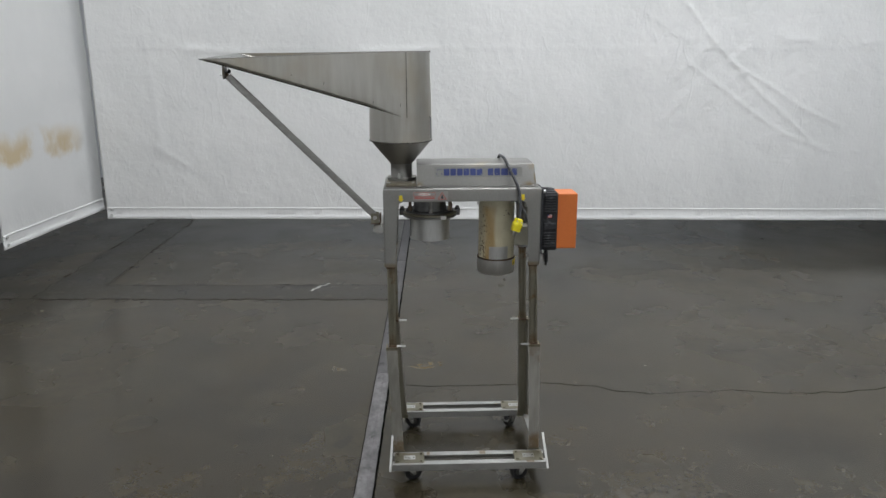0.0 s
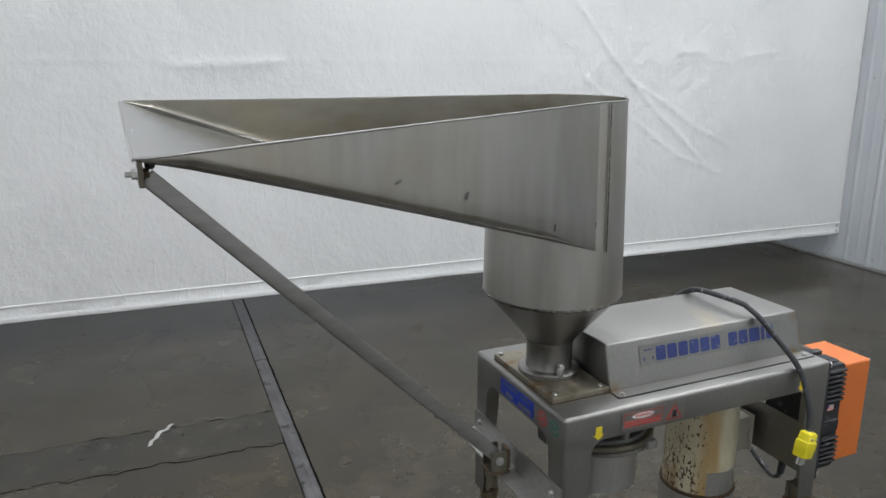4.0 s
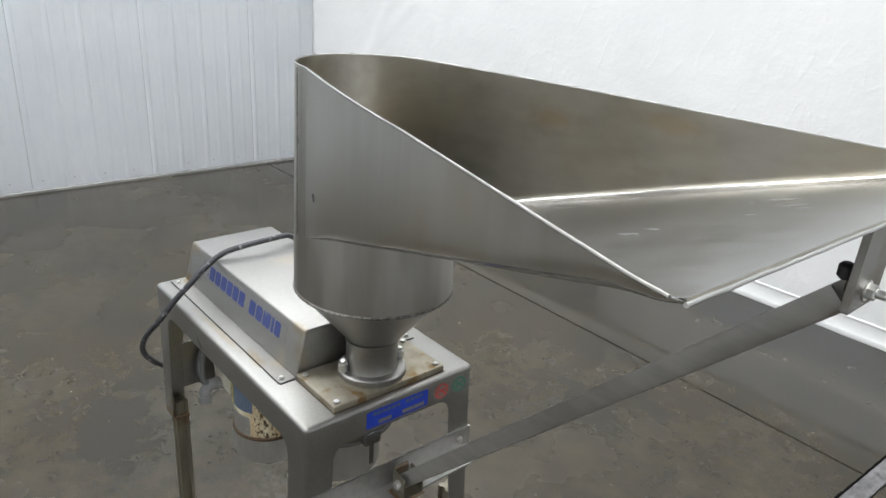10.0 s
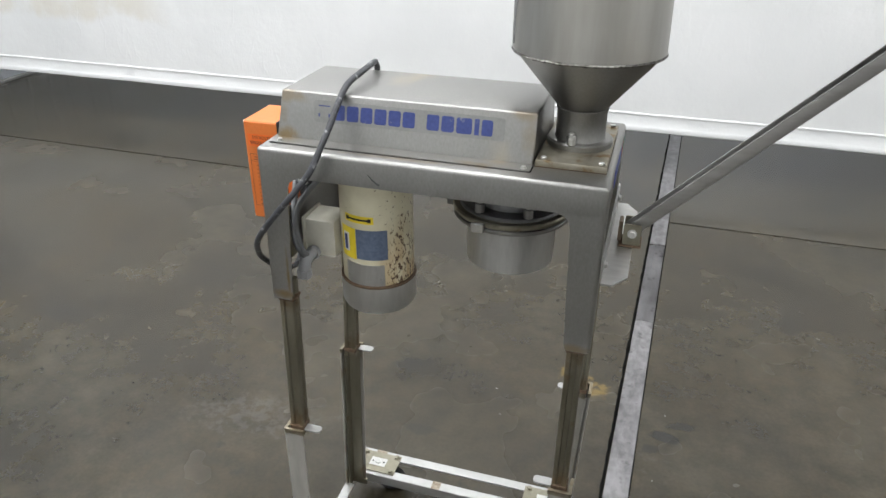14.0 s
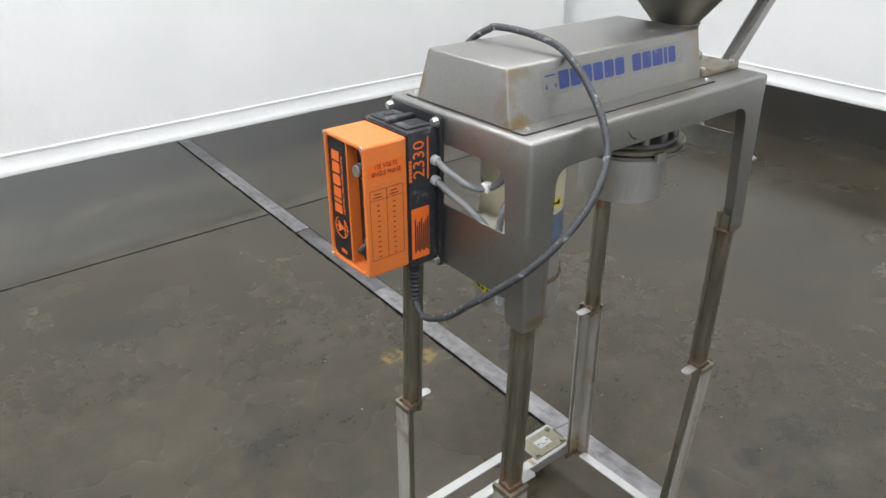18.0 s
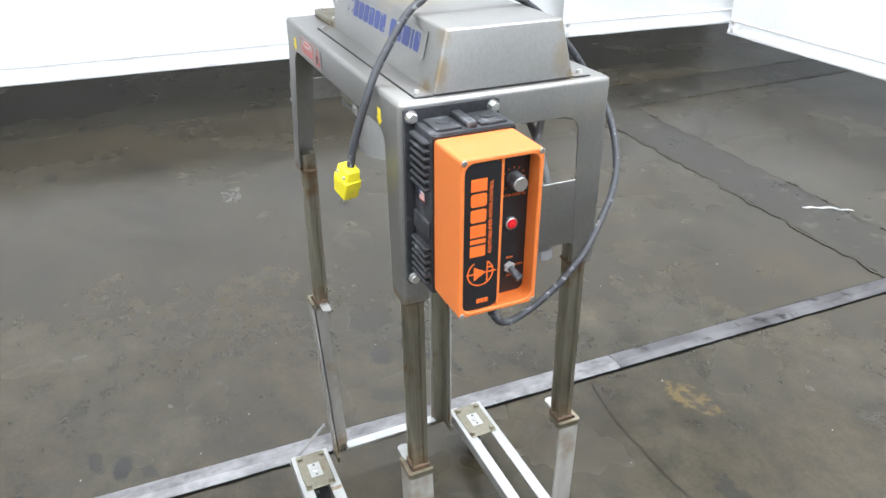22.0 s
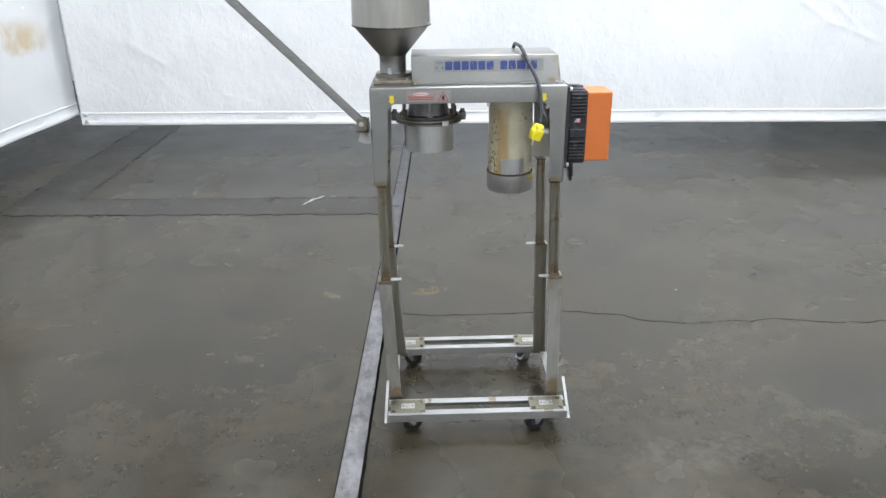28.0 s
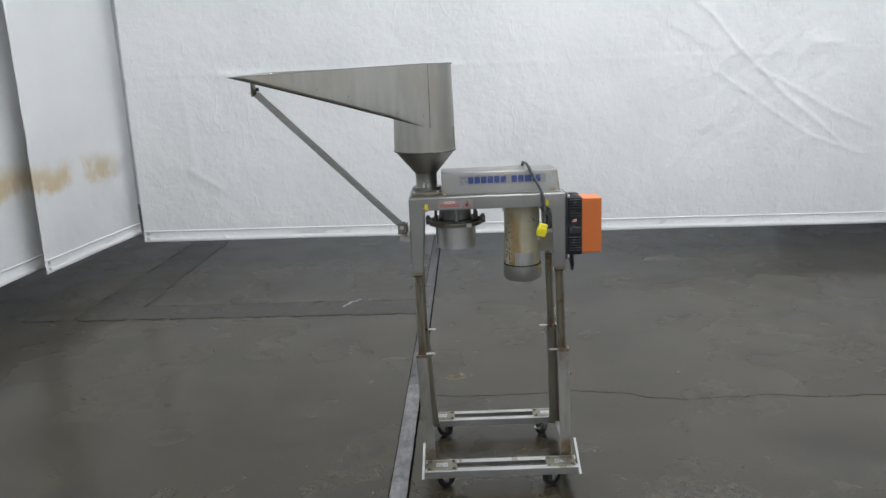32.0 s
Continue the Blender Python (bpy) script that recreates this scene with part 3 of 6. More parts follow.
ceiling_white = surface("ceiling_white", (0.70, 0.70, 0.69), (0.78, 0.78, 0.77), (0.6, 0.8), 0.0, 6.0, bump=0.03)
strip_steel = surface("strip_steel", (0.095, 0.091, 0.092), (0.260, 0.252, 0.256), (0.42, 0.6), 0.35, 45.0, (1, 0.5, 1), 0.35, (0.10, 0.096, 0.096), (0.57, 0.74), 26.0, broad=7.0)
far_strip = surface("far_strip", (0.065, 0.062, 0.064), (0.170, 0.165, 0.168), (0.4, 0.6), 0.5, 22.0, (1, 0.25, 1), 0.25, (0.03, 0.029, 0.028), (0.56, 0.72), 13.0, broad=5.0)
gap_dark = surface("gap_dark", (0.003, 0.003, 0.003), (0.006, 0.006, 0.005), (0.9, 1.0), bump=0.0, spec=0.05)
joint_dark = surface("joint_dark", (0.014, 0.0125, 0.010), (0.032, 0.029, 0.023), (0.8, 0.95), bump=0.0, spec=0.15, grain=40.0)
lamp_glow, lamp_nt, lamp_bsdf = paint_nodes("lamp_glow")
lamp_bsdf.inputs["Emission Color"].default_value = (1.0, 0.985, 0.95, 1)
lamp_bsdf.inputs["Emission Strength"].default_value = 4.0

# ---- the hall ----
EAST = lambda y: 5.555 + 0.025 * y
STRIP = lambda y: -0.188 + (0.026 if y > 2.5 else 0.034) * (y - 2.5)

single("floor", box(-8.4, 6.5, -5.2, 12.2, -0.12, 0.0), concrete_floor, "worn sealed grey concrete floor with stains and scuffs", "floor", "structure", smooth=False)
single("ceiling", box(-8.4, 6.5, -5.2, 12.2, 5.4, 5.52), ceiling_white, "plain white hall ceiling", "ceiling", "structure", smooth=False)
# outer walls out of view; north and south white to brighten floor reflections
single("wall_west", box(-8.5, -8.4, -5.2, 12.2, 0.0, 5.4), dim_wall, "plain grey wall behind the hung sheets", "wall", "structure", smooth=False)
single("wall_north", box(-8.4, 6.5, 12.2, 12.3, 0.0, 5.4), wall_metal, "unseen white wall added behind the hung sheets to bounce light", "wall", "structure", smooth=False)
single("wall_south", box(-8.4, 6.5, -5.3, -5.2, 0.0, 5.4), wall_metal, "unseen white wall added behind the hung sheets to bounce light", "wall", "structure", smooth=False)

# ribbed metal cladding, sheet by sheet
lean = Matrix.Translation((EAST(0), 0, 0)) @ Matrix.Rotation(-math.atan(0.025), 4, "Z")
wall_east = single("wall_east", turn(box(0.05, 0.15, -5.3, 12.4, 0.0, 5.4), lean), dim_wall, "white ribbed metal clad wall", "wall", "structure", smooth=False)
PITCH, SHEET = 0.246, 0.984
panel = None
for i in range(18):
    y0 = -5.208 + SHEET * i
    outline = []
    for k in range(4):
        c = y0 + PITCH * k
        outline += [(0.0, c), (0.0, c + 0.075), (-0.002, c + 0.080), (-0.002, c + 0.104), (0.0, c + 0.109), (0.0, c + 0.192), (-0.007, c + 0.206), (-0.007, c + 0.226), (0.0, c + 0.240)]
    outline.append((0.0, y0 + SHEET - 0.002))
    b = bmesh.new()
    lo = [b.verts.new((u, v, 0.03)) for u, v in outline]
    hi = [b.verts.new((u, v, 5.38)) for u, v in outline]
    for k in range(len(outline) - 1):
        b.faces.new((lo[k], hi[k], hi[k + 1], lo[k + 1]))
    thick(b, 0.002)
    part("wall_panel", turn(b, lean), wall_metal, wall_east, smooth=False)
screws = bmesh.new()
for k in range(70):
    y = -5.208 + PITCH * k + 0.16
    for z in (1.81, 0.10):
        turned([(0.0065, 0), (0.005, -0.004), (0, -0.005)], (0, y, z), 8, "x", screws)
part("panel_screws", turn(screws, lean), zinc, wall_east)
single("baseboard", turn(prism([(-0.012, 0.0), (-0.012, 0.018), (-0.003, 0.028), (0.05, 0.028), (0.05, 0.0)], "y", -5.2, 12.2), lean), base_trim, "grey base flashing along the metal wall", "trim", "structure", smooth=False)

socket = thing("wall_outlet", "small white outlet box on the ribbed metal wall", "outlet", (5.72, 6.50, 1.95))
part("cover_plate", turn(box(-0.034, -0.022, 6.465, 6.535, 1.945, 2.060, 0.003), lean), housing_white, socket)
part("outlet_body", turn(box(-0.022, 0.0, 6.47, 6.53, 1.95, 2.055, 0.002), lean), housing_white, socket)
socket2 = thing("wall_outlet", "small white outlet box on the ribbed metal wall", "outlet", (5.56, 0.335, 1.83))
part("cover_plate", turn(box(-0.034, -0.022, 0.30, 0.37, 1.83, 1.94, 0.003), lean), housing_white, socket2)
part("outlet_body", turn(box(-0.022, 0.0, 0.305, 0.365, 1.835, 1.935, 0.002), lean), housing_white, socket2)

# ceiling light fittings, all out of view; those behind the sheets are added
light = thing("ceiling_light", "unseen white linear hall light fitting on the ceiling", "ceiling light", (0, 0, 5.4), "lights on the ceiling")
part("fitting_body", prism([(-0.16, 5.3), (-0.13, 5.2), (0.13, 5.2), (0.16, 5.3), (0.10, 5.398), (-0.10, 5.398)], "y", -1.24, 1.24), housing_white, light, smooth=False)
part("diffuser", box(-0.12, 0.12, -1.2, 1.2, 5.185, 5.197, 0.004), lamp_glow, light)
for lx, ly in LAMP_SPOTS[1:]:
    copy_thing(light, pose(lx, ly, 5.4))
light.location = (*LAMP_SPOTS[0], 5.4)


# ---- hung white sheets ----
def sheet_point(p0, d, n, u, z, depth):
    return p0 + d * u + n * depth + Vector((0, 0, z))


def tarp(name, label, p0, p1, z0, z1, material, creases=(), seed=1, step=0.035, wave=0.016, seam=None, corners=(0, 1), ripple=None, drop=0.0):
    """A hung vinyl sheet with folds, a welded hem and eyelets at its lower corners. creases: u, z, u, z, height, width."""
    p0, p1 = Vector((*p0, 0)), Vector((*p1, 0))
    d = (p1 - p0).normalized()
    long = (p1 - p0).length
    n = Vector((d.y, -d.x, 0))

    def depth(u, z):
        free = 0.35 + 0.65 * min(1.0, max(0.0, (z1 - z) / 2.5))
        v = wave * noise.noise((u * 0.8, z * 0.35, seed)) + wave * 0.7 * noise.noise((u * 1.9 + 7, z * 0.5, seed)) * free
        v += wave * 0.30 * noise.noise((u * 3.6, z * 3.0, seed + 5)) + wave * 0.16 * noise.noise((u * 8.0, z * 7.0, seed + 9))
        for u0, w0, u1, w1, h, w in creases:
            ax, az, bx, bz = u - u0, z - w0, u1 - u0, w1 - w0
            t = min(1.0, max(0.0, (ax * bx + az * bz) / (bx * bx + bz * bz)))
            wob = 0.006 * noise.noise((t * 6, seed, u0))
            far = math.hypot(ax - bx * t, az - bz * t) + wob
            if far < w * 3:
                v += h * math.exp(-far / w)
        if ripple:
            near = math.exp(-((u - ripple[0]) ** 2 + (z - ripple[1]) ** 2) / ripple[2] ** 2)
            v += near * 0.005 * noise.noise(((u + z) * 1.6, (u - z) * 7.5, seed)) + near * 0.0025 * noise.noise(((u + z) * 5.0, (u - z) * 12.0, seed + 2))
        if seam and abs(z - seam) < 0.02:
            v += 0.0015
        return v

    def spot(u, z, off):
        return sheet_point(p0, d, n, u, z - drop * u / long * (z1 - z) / (z1 - z0), off)

    nu, nz = max(2, round(long / step)), max(2, round((z1 - z0) / (step * 1.25)))
    zs = [z0 + (z1 - z0) * j / nz for j in range(nz + 1)]
    verts = [spot(long * i / nu, z, depth(long * i / nu, z)) for z in zs for i in range(nu + 1)]
    faces = [(j * (nu + 1) + i, j * (nu + 1) + i + 1, (j + 1) * (nu + 1) + i + 1, (j + 1) * (nu + 1) + i) for j in range(nz) for i in range(nu)]
    owner = thing(name, label, "tarpaulin", p0 + d * (long / 2) + Vector((0, 0, z0)))
    mesh = bpy.data.meshes.new("sheet")
    mesh.from_pydata([v - ORIGIN[owner] for v in verts], [], faces)
    mesh.polygons.foreach_set("use_smooth", [True] * len(faces))
    mesh.materials.append(material)
    ob = new("sheet", mesh)
    ob.parent = owner
    ob.modifiers.new("thickness", "SOLIDIFY").thickness = 0.0015
    ORIGIN[ob] = ORIGIN[owner]
    # the hem: a doubled band with a rope pocket at its foot
    steps = round(long / 0.06)
    rings = []
    for i in range(steps + 1):
        u = long * i / steps
        ring = []
        for dz, off in ((-0.012, 0.001), (-0.006, 0.010), (0.010, 0.012), (0.026, 0.008), (0.032, 0.004), (0.092, 0.004), (0.096, 0.008), (0.104, 0.008), (0.108, 0.003), (0.108, 0.0005), (-0.012, -0.004)):
            ring.append(spot(u, z0 + dz, depth(u, z0 + max(0, dz)) + off))
        rings.append(ring)
    part("hem", loft(rings), material, owner)
    for side in corners:
        for dz in (0.025, 0.085):
            u = 0.045 if side == 0 else long - 0.045
            eye = turned([(0.007, 0.0), (0.008, 0.003), (0.012, 0.0035), (0.015, 0.001), (0.015, -0.003)], (0, 0, 0), 14)
            m = facing(spot(u, z0 + dz, depth(u, z0 + dz) + 0.012), n, d)
            part("eyelet", turn(eye, m), zinc, owner, "dull metal eyelet")
    return owner


FOLDS = [((5.10, 2.95), (5.44, 2.58), (5.72, 2.35), (6.0, 2.02), (6.21, 1.82), (6.46, 1.57), (6.68, 1.40), (6.99, 1.12)), ((6.21, 1.82), (6.55, 1.64), (6.90, 1.42), (7.29, 1.25)), ((5.76, 1.84), (6.05, 1.64), (6.39, 1.40), (6.73, 1.18), (7.18, 1.02)), ((4.8, 2.8), (5.12, 2.48), (5.35, 2.27), (5.73, 2.06))]
BACK_CREASES = [(*a, *c, h, 0.012) for fold, h in zip(FOLDS, (0.010, 0.008, 0.008, 0.004)) for a, c in zip(fold, fold[1:])]
BACK_CREASES += [(6.66, 2.07, 6.92, 2.05, 0.010, 0.035), (7.40, 2.03, 7.70, 2.05, 0.010, 0.035), (0.55, 2.1, 0.62, 1.07, 0.006, 0.06), (0.57, 1.04, 0.85, 0.86, 0.010, 0.03), (0.95, 1.97, 1.5, 1.94, 0.012, 0.04), (2.6, 1.95, 3.25, 1.97, 0.012, 0.04)]
tarp("tarp_curtain", "long white vinyl tarpaulin hung wall high, creased, with welded hem", (-3.055, 7.25), (5.72, 6.92), 0.330, 3.7, vinyl_back, BACK_CREASES, 3, 0.016, seam=1.985, ripple=(6.0, 1.9, 1.3), drop=0.04)
tarp("tarp_curtain", "white vinyl tarpaulin with a rusty water stain across it", (-3.285, 5.78), (-3.20, 7.5), 0.378, 3.7, vinyl_left, [(0.9, 1.35, 1.5, 1.1, 0.006, 0.04), (1.1, 1.0, 1.75, 1.35, 0.007, 0.03)], 11, 0.03, 0.02, corners=(0,))
tarp("tarp_curtain", "long white vinyl tarpaulin hung along the side, faintly stained", (-3.60, -0.90), (-3.44, 6.5), 0.38, 3.7, vinyl_left, [(1.0, 2.2, 2.2, 1.0, 0.012, 0.06)], 17, 0.045, 0.016, corners=(0,))
tarp("tarp_curtain", "long white vinyl tarpaulin with faint brown stain and scratches", (5.56, 0.02), (-3.38, -0.18), 0.328, 3.7, vinyl_rear, [(0.6, 0.9, 1.6, 1.7, 0.010, 0.025), (0.9, 1.1, 1.5, 2.1, 0.012, 0.04), (1.6, 1.9, 2.3, 2.5, 0.014, 0.05)], 23, 0.04, 0.014, drop=0.055)


# rails under the ceiling that carry the sheets
for x0, x1, y0, y1 in ((-3.06, 5.60, 6.92, 7.25), (-3.285, -3.20, 5.78, 7.5), (-3.60, -3.44, -0.90, 6.5), (-3.38, 5.44, -0.18, 0.02)):
    b = box(x0, x1, y0, y1, 3.70, 3.74)
    for k in range(4):
        if x1 - x0 > 1:
            x, y = x0 + (x1 - x0) * (k + 0.5) / 4, (y0 + y1) / 2
        else:
            x, y = (x0 + x1) / 2, y0 + (y1 - y0) * (k + 0.5) / 4
        box(x - 0.01, x + 0.01, y - 0.01, y + 0.01, 3.74, 5.4, bm=b)
    single("curtain_rail", b, zinc, "plain steel rail hung from the ceiling", "rail", "structure", smooth=False)


# ---- set into and lying on the slab ----
def floor_band(points, width, z, jag=0.0, seed=3):
    """A flat band on the slab along a line of (x, y)."""
    b = bmesh.new()
    pts = [Vector((*p, z)) for p in points]
    rows = []
    for i, p in enumerate(pts):
        d = (pts[min(i + 1, len(pts) - 1)] - pts[max(i - 1, 0)]).normalized()
        s = Vector((-d.y, d.x, 0))
        off = jag * noise.noise((p.x * 9, p.y * 9, seed)) + jag * 0.6 * noise.noise((p.x * 31, p.y * 31, seed))
        w = width * (0.6 + 0.8 * abs(noise.noise((p.x * 14, p.y * 14, seed + 2)))) if jag else width
        rows.append([b.verts.new(p + s * (off + w / 2)), b.verts.new(p + s * (off - w / 2))])
    for a, c in zip(rows, rows[1:]):
        b.faces.new((a[0], a[1], c[1], c[0]))
    bmesh.ops.recalc_face_normals(b, faces=b.faces)
    for f in b.faces:
        if f.normal.z < 0:
            f.normal_flip()
    return b


def dense(points, step=0.03):
    out = []
    for a, c in zip(points, points[1:]):
        a, c = Vector(a), Vector(c)
        k = max(1, round((c - a).length / step))
        out += [tuple(a + (c - a) * i / k) for i in range(k)]
    return out + [tuple(points[-1])]


for y0, y1, worn in ((-5.1, 0.895, True), (0.91, 1.66, False), (1.663, 4.05, True), (4.053, 6.65, False), (6.665, 12.1, False)):
    ring = [(-0.0445, 0.0), (-0.0425, 0.0055), (-0.002, 0.0075), (0.005, 0.0085), (0.033, 0.0025), (0.035, 0.0)]
    rows = [[Vector((STRIP(y) + u, y, v)) for u, v in ring] for y in (y0, (y0 + y1) / 2, y1)]
    single("floor_strip", loft(rows), strip_steel if worn else far_strip, "scuffed flat steel strip set along a floor joint", "floor strip", "structure", smooth=False)
single("floor_gap", floor_band(dense([(STRIP(y) + 0.0405, y) for y in (-5.1, 2.5, 12.1)]), 0.015, 0.0015, 0.003), gap_dark, "dark open gap beside the steel floor strip", "floor joint", "structure", smooth=False)
single("floor_gap", floor_band(dense([(STRIP(y) - 0.0465, y) for y in (-5.1, 2.5, 12.1)]), 0.006, 0.0015, 0.002), gap_dark, "thin dark gap beside the steel floor strip", "floor joint", "structure", smooth=False)
single("floor_joint", floor_band([(-6.2, 0.585), (-0.22, 0.595), (2.0, 0.585), (5.5, 0.565)], 0.011, 0.0015), joint_dark, "thin dark saw-cut joint across the concrete", "floor joint", "structure", smooth=False)
CRACK = [(-0.09, 3.905), (0.15, 3.86), (0.43, 3.865), (0.61, 3.87), (0.77, 3.885), (0.89, 3.87), (0.99, 3.83), (1.10, 3.82), (1.21, 3.755), (1.38, 3.71), (1.73, 3.725), (1.92, 3.745), (2.05, 3.69), (2.25, 3.68), (2.70, 3.70), (3.01, 3.84), (3.28, 4.02), (3.47, 4.15), (4.21, 4.19), (4.68, 4.25), (5.6, 4.3)]
single("floor_crack", floor_band(dense(CRACK), 0.006, 0.0015, 0.016), joint_dark, "fine jagged crack in the concrete", "crack", "structure", smooth=False)
patch_mat = surface("patch_mat", (0.014, 0.012, 0.0085), (0.046, 0.040, 0.029), (0.26, 0.42), 0.0, 30.0, bump=0.25, stain=(0.072, 0.064, 0.050), stain_at=(0.56, 0.70), stain_scale=7.0)
patch_edge = surface("patch_edge", (0.020, 0.0175, 0.0125), (0.052, 0.045, 0.033), (0.3, 0.5), 0.0, 22.0, bump=0.2)
single("floor_patch", prism([(-3.05, 5.63), (-0.16, 5.50), (-0.14, 5.87), (-2.60, 5.97), (-2.70, 10.0), (-3.06, 10.0)], "z", 0.0, 0.002), patch_mat, "refilled trench patch in the concrete floor", "floor patch", "structure", smooth=False)
for pts in ([(-3.5, 5.65), (-3.05, 5.625), (-0.16, 5.495)], [(-0.14, 5.875), (-2.58, 5.975), (-2.68, 10.0)], [(-3.06, 5.63), (-3.07, 10.0)]):
    single("floor_joint", floor_band(dense(pts, 0.03), 0.022, 0.0035, 0.034), patch_edge, "rough dark edge of the refilled trench", "floor joint", "structure", smooth=False)
scrape_paint = plain("scrape_paint", (0.42, 0.42, 0.40), 0.6)
chip_paint = plain("chip_paint", (0.20, 0.20, 0.185), 0.6)
SCRAPE = [(-0.83, 5.73), (-0.81, 5.78), (-0.77, 5.81), (-0.76, 5.85), (-0.72, 5.88), (-0.69, 5.94)]
single("white_scrape", floor_band(dense(SCRAPE, 0.02), 0.026, 0.004, 0.02, 8), scrape_paint, "white paint scrape on the concrete floor", "paint mark", "structure", smooth=False)
chips = random.Random(7)
CHIPS = [(1.473, 4.096, 0.010), (-0.55, 4.9, 0.006), (0.30, 2.30, 0.005), (-1.9, 4.2, 0.006), (2.4, 3.2, 0.006)]
CHIPS += [(STRIP(y) + chips.choice((-1, 1)) * chips.uniform(0.09, 0.7), y, chips.uniform(0.0025, 0.0045)) for y in [2.1 + 0.17 * k for k in range(18)]]
for x, y, r in CHIPS:
    b = bmesh.new()
    bmesh.ops.create_icosphere(b, subdivisions=1, radius=r)
    for v in b.verts:
        v.co = Vector((v.co.x, v.co.y * 0.7, v.co.z * 0.35)) * (1 + 0.4 * noise.noise(v.co * 90))
        v.co += Vector((x, y, r * 0.3))
    single("paint_chip", b, chip_paint, "tiny white paint chip lying on the floor", "paint chip", group="chips on the floor")

# ---- the mill on its wheeled stand ----
X0, X1, Y0, Y1, ZT, YC = -0.079, 0.590, 2.960, 3.322, 1.321, 3.141


def aside_of(sx, sy):
    return {(1, 1): -0.013, (-1, 1): 0.0, (1, -1): 0.010, (-1, -1): 0.006}[(sx, sy)]


def sheared(bm, sx=0, sy=0):
    """Bends a leg part: how far each leg leans at the tab and at the foot."""
    mid, low, back = {(1, 1): (0.001, 0.022, 0.010), (-1, 1): (0.013, 0.023, 0.010), (1, -1): (0.002, 0.034, -0.002), (-1, -1): (0.011, 0.022, -0.004)}[(sx, sy)]
    aside = aside_of(sx, sy)
    for v in bm.verts:
        z = v.co.z
        v.co.y += aside * (min(1.0, max(0.0, 1.265 - z) / 0.28) if z > 0.61 else (z - 0.105) / 0.505)
        v.co.x += mid * min(1.0, max(0.0, 0.98 - z) / 0.37) if z > 0.61 else mid + (low - mid) * (0.61 - z) / 0.505
        v.co.y += back * max(0.0, 0.61 - z) / 0.505
    return bm


stand = thing("mill_stand", "satin stainless steel wheeled mill stand with telescoping legs", "machine stand", (0.255, YC, 0))

# folded top cover with rounded edges
b = box(X0, X1, Y0, Y1, 1.265, ZT)
bmesh.ops.delete(b, geom=[f for f in b.faces if f.normal.z < -0.9], context="FACES_ONLY")
bmesh.ops.bevel(b, geom=[e for e in b.edges if len(e.link_faces) == 2], offset=0.008, segments=4, affect="EDGES", profile=0.5)
part("top_cover", thick(b, 0.003), satin_steel, stand)


def corner_section(cx, cy, sx, sy, wx, wy, t, r, z):
    pts = [(wx, 0.0)]
    pts += [(r - r * math.sin(radians(a)), r - r * math.cos(radians(a))) for a in (0, 22, 45, 68, 90)]
    pts += [(0.0, wy), (t, wy)]
    q = max(r - t, 0.0015)
    pts += [(t + q - q * math.cos(radians(a)), t + q - q * math.sin(radians(a))) for a in (0, 45, 90)]
    pts += [(wx, t)]
    return [Vector((cx + sx * u, cy + sy * v, z)) for u, v in pts]


def grooved(x0, x1, y0, y1, z0, z1, deep=0.004, wide=0.009, r=0.003):
    """A square post with rounded corners and a shallow channel down the middle of each face."""
    h = (x1 - x0) / 2
    side = [(-h + r, -h), (-wide / 2 - 0.002, -h), (-wide / 2, -h + deep), (wide / 2, -h + deep), (wide / 2 + 0.002, -h), (h - r, -h), (h - r * 0.3, -h + r * 0.3)]
    outline = []
    for k in range(4):
        c, s = (1, 0, -1, 0)[k], (0, 1, 0, -1)[k]
        outline += [(u * c - v * s, u * s + v * c) for u, v in side]
    cx, cy = (x0 + x1) / 2, (y0 + y1) / 2
    return loft([[Vector((cx + u, cy + v, z)) for u, v in outline] for z in (z0, (z0 + z1) / 2, z1)])


